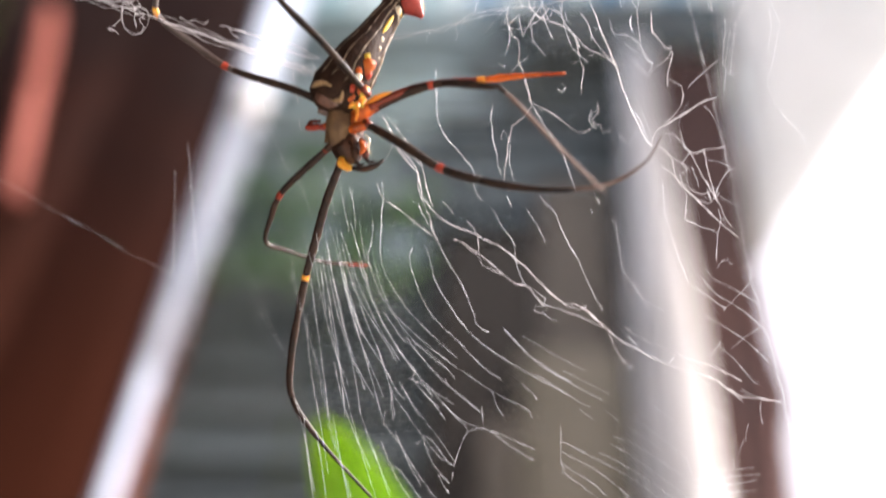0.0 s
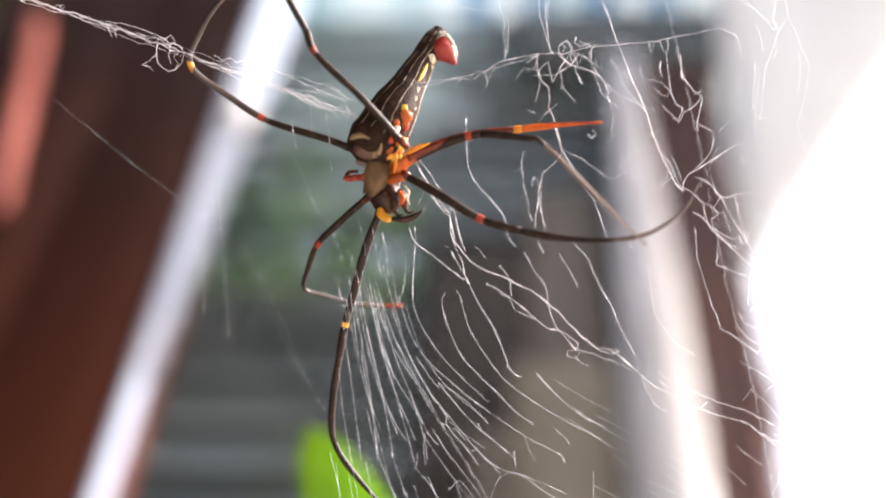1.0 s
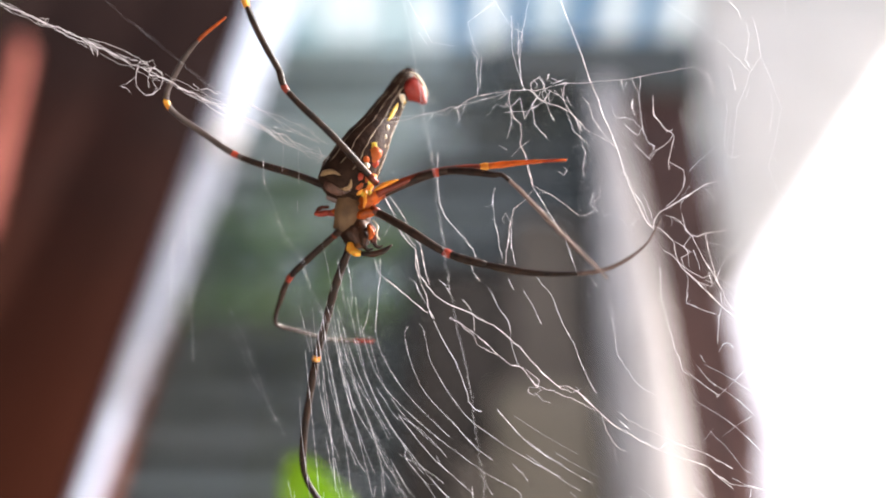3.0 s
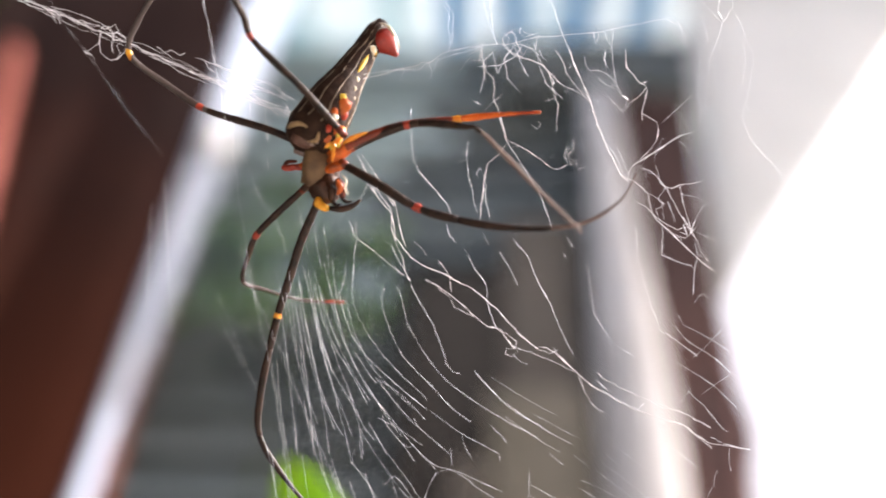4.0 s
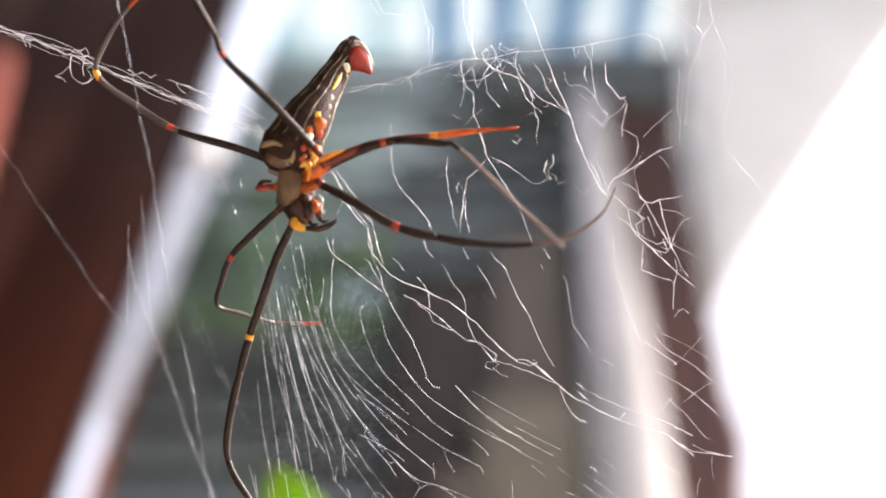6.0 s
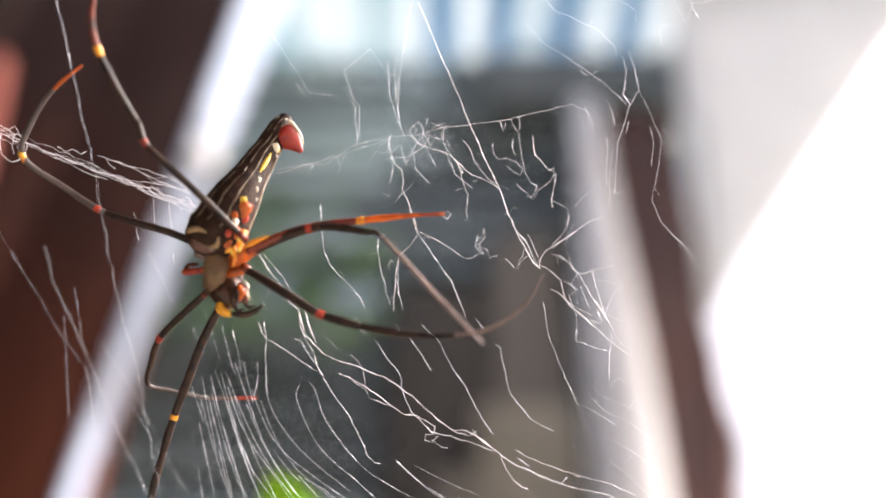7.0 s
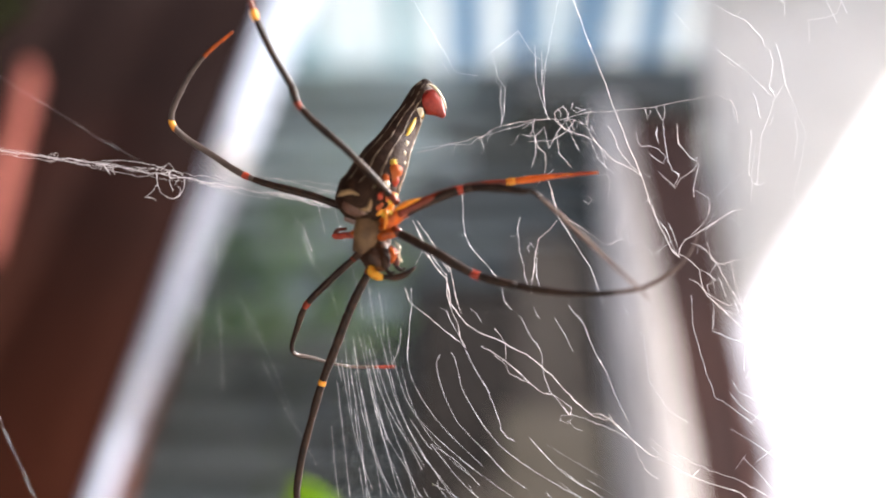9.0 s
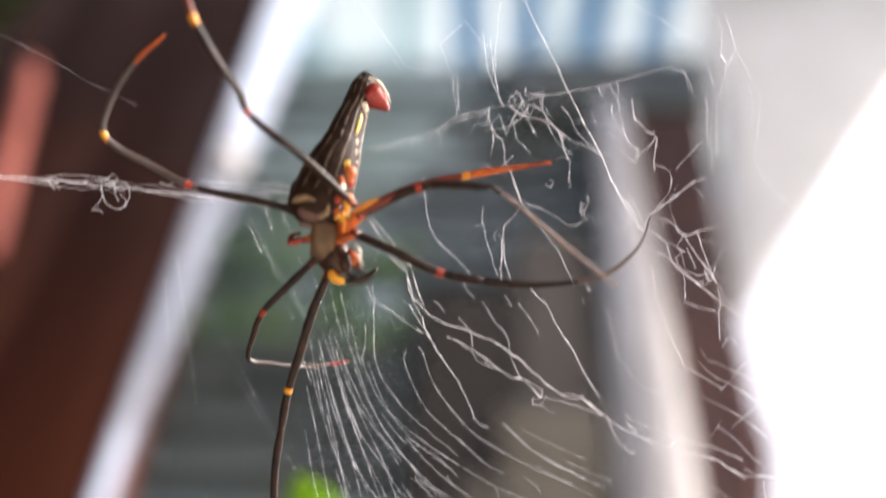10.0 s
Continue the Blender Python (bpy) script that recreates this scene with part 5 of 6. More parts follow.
bridge([(-60.2, 43.7), (-59.6, 44.6), (-58.4, 44.4), (-57.5, 42.9), (-57.7, 40.8), (-57.3, 39.1)], 0.153)
bridge([(-71.1, 47.7), (-70.3, 46.2), (-69.7, 44.7)], 0.153)
bridge([(-70.8, 47.4), (-69.2, 46.3), (-68.8, 44.5)], 0.136)
bridge([(-60.1, 41.3), (-61.8, 39.5), (-63.5, 38.8), (-61.7, 38.3), (-61.1, 37.5)], 0.119)
bridge([(-71.1, 48.0), (-67.5, 47.5), (-63.9, 46.5), (-60.2, 45.1), (-58.4, 44.0)], 0.145)
bridge([(-51.6, 39.6), (-48.6, 38.3), (-45.6, 37.2), (-41.9, 35.2), (-37.7, 33.8)], 0.119)
bridge([(-68.0, 46.7), (-66.2, 45.3), (-64.7, 44.5)], 0.128)
bridge([(-59.0, 44.0), (-57.2, 45.0), (-56.4, 43.6), (-57.7, 42.6)], 0.145)
bridge([(-48.1, 40.7), (-46.6, 39.6), (-45.1, 40.3), (-43.3, 39.2), (-42.1, 39.8)], 0.145)
bridge([(-37.9, 38.5), (-37.2, 37.0), (-36.0, 36.2)], 0.145)
bridge([(-39.7, 38.9), (-36.7, 37.9), (-34.3, 37.3)], 0.153)
bridge([(-34.9, 37.1), (-30.1, 36.1), (-24.0, 34.0), (-18.5, 31.1)], 0.136)
bridge([(-36.1, 37.7), (-32.4, 36.4), (-26.4, 33.6), (-20.3, 31.0)], 0.136)
bridge([(-30.0, 35.3), (-28.1, 33.5), (-25.2, 33.4), (-22.5, 31.6), (-19.1, 31.5)], 0.119)
bridge([(-28.0, 30.3), (-27.5, 24.4)], 0.0935)
bridge([(-24.4, 29.8), (-24.5, 26.3), (-23.7, 22.1)], 0.0935)
bridge([(-27.0, 34.3), (-24.6, 34.8), (-21.6, 33.1)], 0.119)
bridge([(-56.3, 37.9), (-55.7, 39.2), (-56.7, 40.5), (-55.5, 41.5)], 0.136)
for i, (x, y, s) in enumerate(((-69.5, 46.7, 1.0), (-80.5, 50.2, 1.2), (-98.0, 56.0, 1.3), (-112.0, 60.5, 1.1))):
    curl(left, x, y, s, 90 + i, 0.1, 2)

near = tagged(empty("stray_strand"), "long loose silk strand drifting before the web", "spider web")
thread(near, "strand", [(1.2, 7), (0, 0), (0.3, -16), (-0.3, -32), (0.2, -50), (0, -70)], 0.07, 0.12, SILK, 3)

drift = tagged(empty("stray_strand"), "loose beaded silk strand drifting before the web", "spider web")
thread(drift, "strand", [(-1, 30), (0, 15), (0.4, 0), (0.5, -22), (-0.3, -44), (0.6, -66), (0, -90)], 0.07, 0.2, SILK, 8)

slack = tagged(empty("stray_strand"), "fine slack silk strand beside the bridge thread", "spider web")
thread(slack, "strand", [(0.5, 14), (0.3, 6), (0, 0), (0.2, -10), (-0.2, -20), (0.4, -31)], 0.028, 0.12, SILK, 5)


# ---- what moves: the web sways in the wind, the spider with it ----
def sway(thing, rows):
    """Rows of seconds, place in mm and turn in degrees, in the web's plane."""
    walk(thing, [(t, STAGE @ pose(x / 1000, y / 1000, z / 1000, rx, ry, rz)) for t, x, y, z, rx, ry, rz in rows])


def swing(part_, hip, rows):
    """Turn a leg in the web's plane about its hip, in its spider's space: rows of seconds and degrees."""
    at = Matrix.Translation(Vector(hip) * 0.001)
    walk(part_, [(t, at @ pose(0, 0, 0, 0, 0, turn) @ at.inverted()) for t, turn in rows])


def motions():
    sway(spider, [
        (0, -28.04, 16.81, 2.07, -0.74, 1.49, -1.22),
        (0.1, -27.97, 12.98, 2.63, -0.86, 1.33, -0.76),
        (0.2, -11.82, 14.73, 3.20, -0.97, 1.17, -0.30),
        (0.3, -3.84, 15.99, 3.76, -1.09, 1.00, 0.16),
        (0.4, -5.95, 14.85, 4.33, -1.20, 0.84, 0.62),
        (0.5, -18.26, 6.05, 4.89, -1.32, 0.68, 1.08),
        (0.6, -19.50, 4.13, 3.97, -0.78, 0.86, 0.88),
        (0.7, -29.49, 2.71, 3.04, -0.23, 1.04, 0.68),
        (0.8, -33.72, 1.78, 2.12, 0.31, 1.22, 0.47),
        (0.9, -27.85, 3.25, 1.19, 0.86, 1.40, 0.27),
        (1, -18.23, 8.59, 0.27, 1.40, 1.58, 0.07),
        (1.1, -17.75, 9.68, 0.03, 0.99, 1.61, 0.30),
        (1.2, -20.73, 8.39, -0.20, 0.58, 1.65, 0.53),
        (1.3, -20.83, 9.03, -0.44, 0.17, 1.68, 0.76),
        (1.4, -20.45, 9.18, -0.67, -0.24, 1.72, 0.99),
        (1.5, -24.77, 3.06, -0.91, -0.65, 1.75, 1.22),
        (1.6, -24.68, 0.48, -1.22, -0.46, 2.33, 1.42),
        (1.7, -16.80, 1.23, -1.52, -0.26, 2.90, 1.63),
        (1.8, -16.60, 0.06, -1.83, -0.07, 3.48, 1.83),
        (1.9, -16.41, -3.04, -2.13, 0.13, 4.05, 2.04),
        (2, -18.44, -5.34, -2.44, 0.32, 4.63, 2.24),
        (2.1, -16.51, -5.54, -3.23, 0.13, 3.90, 1.79),
        (2.2, -17.30, -3.51, -4.01, -0.07, 3.16, 1.34),
        (2.3, -18.56, -2.44, -4.80, -0.26, 2.43, 0.89),
        (2.4, -16.46, -2.81, -5.58, -0.46, 1.69, 0.44),
        (2.5, -9.58, 3.32, -6.37, -0.65, 0.96, -0.01),
        (2.6, -12.35, 4.58, -5.80, -0.55, 0.98, -0.03),
        (2.7, -17.55, 7.53, -5.22, -0.45, 0.99, -0.05),
        (3.8, -26.23, 2.05, 1.08, 0.68, 1.19, -0.28),
        (3.9, -29.02, 7.41, 1.66, 0.78, 1.20, -0.30),
        (4, -26.14, 16.50, 2.23, 0.88, 1.22, -0.32),
        (4.1, -25.00, 16.33, 1.65, 0.54, 1.02, -0.61),
        (4.2, -28.76, 14.61, 1.07, 0.20, 0.83, -0.91),
        (4.3, -29.15, 15.29, 0.49, -0.14, 0.63, -1.20),
        (4.4, -23.30, 23.67, -0.09, -0.48, 0.44, -1.50),
        (4.5, -28.91, 20.36, -0.67, -0.82, 0.24, -1.79),
        (4.6, -34.09, 19.75, 0.21, -0.63, 0.96, -1.01),
        (4.7, -31.52, 17.55, 1.09, -0.44, 1.69, -0.23),
        (4.8, -27.98, 17.27, 1.97, -0.26, 2.41, 0.56),
        (4.9, -21.56, 14.11, 2.85, -0.07, 3.14, 1.34),
        (5, -27.45, 6.85, 3.73, 0.12, 3.86, 2.12),
        (5.1, -23.34, 7.35, 3.99, 0.09, 3.71, 1.87),
        (5.2, -22.90, 2.29, 4.25, 0.06, 3.56, 1.62),
        (5.3, -29.66, 0.61, 4.50, 0.04, 3.40, 1.36),
        (5.4, -31.14, 1.33, 4.76, 0.01, 3.25, 1.11),
        (5.5, -31.79, 7.32, 5.02, -0.02, 3.10, 0.86),
        (5.6, -31.03, 9.88, 5.11, 0.06, 3.06, 0.86),
        (5.7, -30.42, 14.35, 5.21, 0.14, 3.03, 0.85),
        (6.8, -25.05, 10.69, 6.22, 1.03, 2.64, 0.83),
        (6.9, -31.64, 6.99, 6.32, 1.11, 2.61, 0.82),
        (7, -42.80, -2.13, 6.41, 1.19, 2.57, 0.82),
        (7.1, -37.86, 0.82, 4.87, 0.89, 2.89, 0.98),
        (7.2, -28.36, 5.08, 3.33, 0.59, 3.21, 1.13),
        (7.3, -30.87, 6.45, 1.79, 0.30, 3.54, 1.29),
        (7.4, -21.84, 12.63, 0.25, -0.00, 3.86, 1.44),
        (7.5, -12.68, 20.49, -1.29, -0.30, 4.18, 1.60),
        (7.6, -18.21, 17.36, -0.17, 0.27, 3.45, 1.21),
        (7.7, -30.82, 9.66, 0.95, 0.84, 2.72, 0.82),
        (7.8, -30.45, 10.61, 2.08, 1.42, 2.00, 0.44),
        (7.9, -21.42, 13.48, 3.20, 1.99, 1.27, 0.05),
        (8, -21.66, 3.33, 4.32, 2.56, 0.54, -0.34),
        (8.1, -25.26, -2.47, 5.18, 2.79, 2.80, 0.80),
        (8.2, -27.55, -6.39, 6.04, 3.02, 5.06, 1.94),
        (8.3, -17.82, -3.58, 6.89, 3.25, 7.33, 3.07),
        (8.4, -21.55, -6.06, 7.75, 3.48, 9.59, 4.21),
        (8.5, -26.92, -8.37, 8.61, 3.71, 11.85, 5.35),
        (8.6, -26.34, -2.81, 8.28, 3.15, 9.90, 4.59),
        (8.7, -19.70, -0.45, 7.94, 2.59, 7.96, 3.83),
        (8.8, -19.80, -0.50, 7.61, 2.04, 6.01, 3.08),
        (8.9, -17.01, 6.18, 7.27, 1.48, 4.07, 2.32),
        (9, -17.42, 6.51, 6.94, 0.92, 2.12, 1.56),
        (9.1, -19.00, 2.87, 6.69, 1.50, 3.28, 2.05),
        (9.2, -22.34, 1.04, 6.44, 2.07, 4.43, 2.54),
        (9.3, -18.00, 6.42, 6.18, 2.65, 5.59, 3.02),
        (9.4, -19.42, 5.07, 5.93, 3.22, 6.74, 3.51),
        (9.5, -23.50, 1.98, 5.68, 3.80, 7.90, 4.00),
        (9.6, -21.88, 1.70, 6.72, 4.20, 8.58, 4.45),
        (9.7, -22.44, -4.17, 7.75, 4.60, 9.25, 4.90),
        (9.8, -24.44, -5.24, 8.79, 5.01, 9.93, 5.34),
        (9.9, -26.44, -1.50, 9.82, 5.41, 10.60, 5.79),
        (10, -26.27, 5.25, 10.86, 5.81, 11.28, 6.24),
    ])
    sway(upper, [
        (0, -14.94, 0.95, 0.20, -2.61, 2.36, -0.66),
        (0.1, -14.78, -2.68, 0.21, -2.57, 2.29, -0.56),
        (0.2, 1.47, -0.74, 0.22, -2.53, 2.22, -0.47),
        (0.3, 9.55, 0.73, 0.22, -2.50, 2.14, -0.37),
        (0.4, 7.53, -0.21, 0.23, -2.46, 2.07, -0.28),
        (0.5, -4.68, -8.82, 0.24, -2.42, 2.00, -0.18),
        (0.6, -6.22, -10.86, 0.23, -2.33, 1.95, -0.16),
        (0.7, -16.52, -12.40, 0.23, -2.24, 1.91, -0.13),
        (0.8, -21.05, -13.46, 0.22, -2.16, 1.86, -0.11),
        (0.9, -15.49, -12.11, 0.22, -2.07, 1.82, -0.08),
        (1, -6.18, -6.89, 0.21, -1.98, 1.77, -0.06),
        (1.1, -5.50, -5.56, 0.26, -1.88, 1.72, -0.06),
        (1.2, -8.29, -6.61, 0.31, -1.78, 1.67, -0.06),
        (1.3, -8.19, -5.74, 0.36, -1.67, 1.63, -0.06),
        (1.4, -7.61, -5.35, 0.41, -1.57, 1.58, -0.06),
        (1.5, -11.73, -11.24, 0.46, -1.47, 1.53, -0.06),
        (1.6, -11.75, -13.89, 0.45, -1.39, 1.48, -0.05),
        (1.7, -3.96, -13.20, 0.44, -1.31, 1.42, -0.03),
        (1.8, -3.87, -14.43, 0.44, -1.22, 1.37, -0.02),
        (1.9, -3.77, -17.59, 0.43, -1.14, 1.31, -0.00),
        (2, -5.91, -19.96, 0.42, -1.06, 1.26, 0.01),
        (2.1, -4.10, -20.29, 0.35, -0.98, 1.20, -0.20),
        (2.2, -5.00, -18.39, 0.27, -0.90, 1.15, -0.41),
        (2.3, -6.38, -17.45, 0.20, -0.83, 1.09, -0.63),
        (2.4, -4.39, -17.95, 0.12, -0.75, 1.04, -0.84),
        (2.5, 2.37, -11.95, 0.05, -0.67, 0.98, -1.05),
        (2.6, -0.32, -10.71, 0.05, -0.64, 0.94, -0.97),
        (2.7, -5.45, -7.77, 0.05, -0.62, 0.90, -0.90),
        (3.8, -13.26, -13.45, 0.08, -0.32, 0.49, -0.07),
        (3.9, -15.98, -8.11, 0.08, -0.30, 0.45, 0.00),
        (4, -13.02, 0.96, 0.08, -0.27, 0.41, 0.08),
        (4.1, -11.88, 0.87, 0.07, -0.26, 0.37, -0.35),
        (4.2, -15.64, -0.78, 0.06, -0.25, 0.33, -0.77),
        (4.3, -16.03, -0.02, 0.06, -0.23, 0.28, -1.20),
        (4.4, -10.18, 8.42, 0.05, -0.22, 0.24, -1.62),
        (4.5, -15.79, 5.19, 0.04, -0.21, 0.20, -2.05),
        (4.6, -20.63, 4.82, 0.03, -0.17, 0.16, -1.45),
        (4.7, -17.72, 2.87, 0.02, -0.13, 0.12, -0.85),
        (4.8, -13.84, 2.85, 0.02, -0.08, 0.08, -0.24),
        (4.9, -7.08, -0.06, 0.01, -0.04, 0.04, 0.36),
        (5, -12.64, -7.08, 0.00, 0.00, -0.00, 0.96),
        (5.1, -8.88, -6.67, -0.01, 0.03, -0.02, 0.60),
        (5.2, -8.79, -11.81, -0.02, 0.06, -0.04, 0.23),
        (5.3, -15.90, -13.59, -0.03, 0.08, -0.06, -0.13),
        (5.4, -17.73, -12.96, -0.04, 0.11, -0.08, -0.50),
        (5.5, -18.73, -7.05, -0.05, 0.14, -0.10, -0.86),
        (5.6, -17.88, -4.47, -0.07, 0.17, -0.12, -0.66),
        (5.7, -17.17, 0.02, -0.09, 0.19, -0.14, -0.47),
        (6.8, -10.78, -3.48, -0.31, 0.48, -0.35, 1.71),
        (6.9, -17.28, -7.17, -0.33, 0.50, -0.37, 1.90),
        (7, -28.35, -16.27, -0.35, 0.53, -0.39, 2.10),
        (7.1, -23.77, -13.65, -0.27, 0.53, -0.30, 1.80),
        (7.2, -14.63, -9.71, -0.19, 0.54, -0.21, 1.50),
        (7.3, -17.51, -8.66, -0.12, 0.54, -0.12, 1.20),
        (7.4, -8.85, -2.80, -0.04, 0.55, -0.03, 0.90),
        (7.5, -0.05, 4.73, 0.04, 0.55, 0.06, 0.60),
        (7.6, -5.37, 1.64, 0.01, 0.59, 0.14, 1.01),
        (7.7, -17.77, -6.02, -0.02, 0.64, 0.21, 1.42),
        (7.8, -17.18, -5.03, -0.06, 0.68, 0.29, 1.83),
        (7.9, -7.94, -2.12, -0.09, 0.73, 0.36, 2.24),
        (8, -7.97, -12.23, -0.12, 0.77, 0.44, 2.65),
        (8.1, -11.47, -18.11, -0.15, 0.81, 0.50, 2.96),
        (8.2, -13.65, -22.12, -0.18, 0.85, 0.56, 3.28),
        (8.3, -3.82, -19.40, -0.20, 0.90, 0.63, 3.59),
        (8.4, -7.45, -21.97, -0.23, 0.94, 0.69, 3.91),
        (8.5, -12.72, -24.37, -0.26, 0.98, 0.75, 4.22),
        (8.6, -12.43, -19.03, -0.24, 0.97, 0.82, 3.35),
        (8.7, -6.09, -16.89, -0.21, 0.96, 0.89, 2.47),
        (8.8, -6.48, -17.16, -0.19, 0.94, 0.95, 1.60),
        (8.9, -3.98, -10.70, -0.16, 0.93, 1.02, 0.72),
        (9, -4.69, -10.59, -0.14, 0.92, 1.09, -0.15),
        (9.1, -5.94, -14.16, -0.14, 0.94, 1.09, 0.42),
        (9.2, -8.96, -15.93, -0.14, 0.96, 1.10, 0.99),
        (9.3, -4.29, -10.48, -0.13, 0.97, 1.10, 1.57),
        (9.4, -5.38, -11.76, -0.13, 0.99, 1.11, 2.14),
        (9.5, -9.14, -14.78, -0.13, 1.01, 1.11, 2.71),
        (9.6, -7.34, -14.82, -0.10, 0.98, 1.12, 3.14),
        (9.7, -7.71, -20.45, -0.06, 0.95, 1.13, 3.58),
        (9.8, -9.53, -21.28, -0.03, 0.91, 1.14, 4.01),
        (9.9, -11.35, -17.30, 0.01, 0.88, 1.15, 4.45),
        (10, -11.00, -10.31, 0.04, 0.85, 1.16, 4.88),
    ])
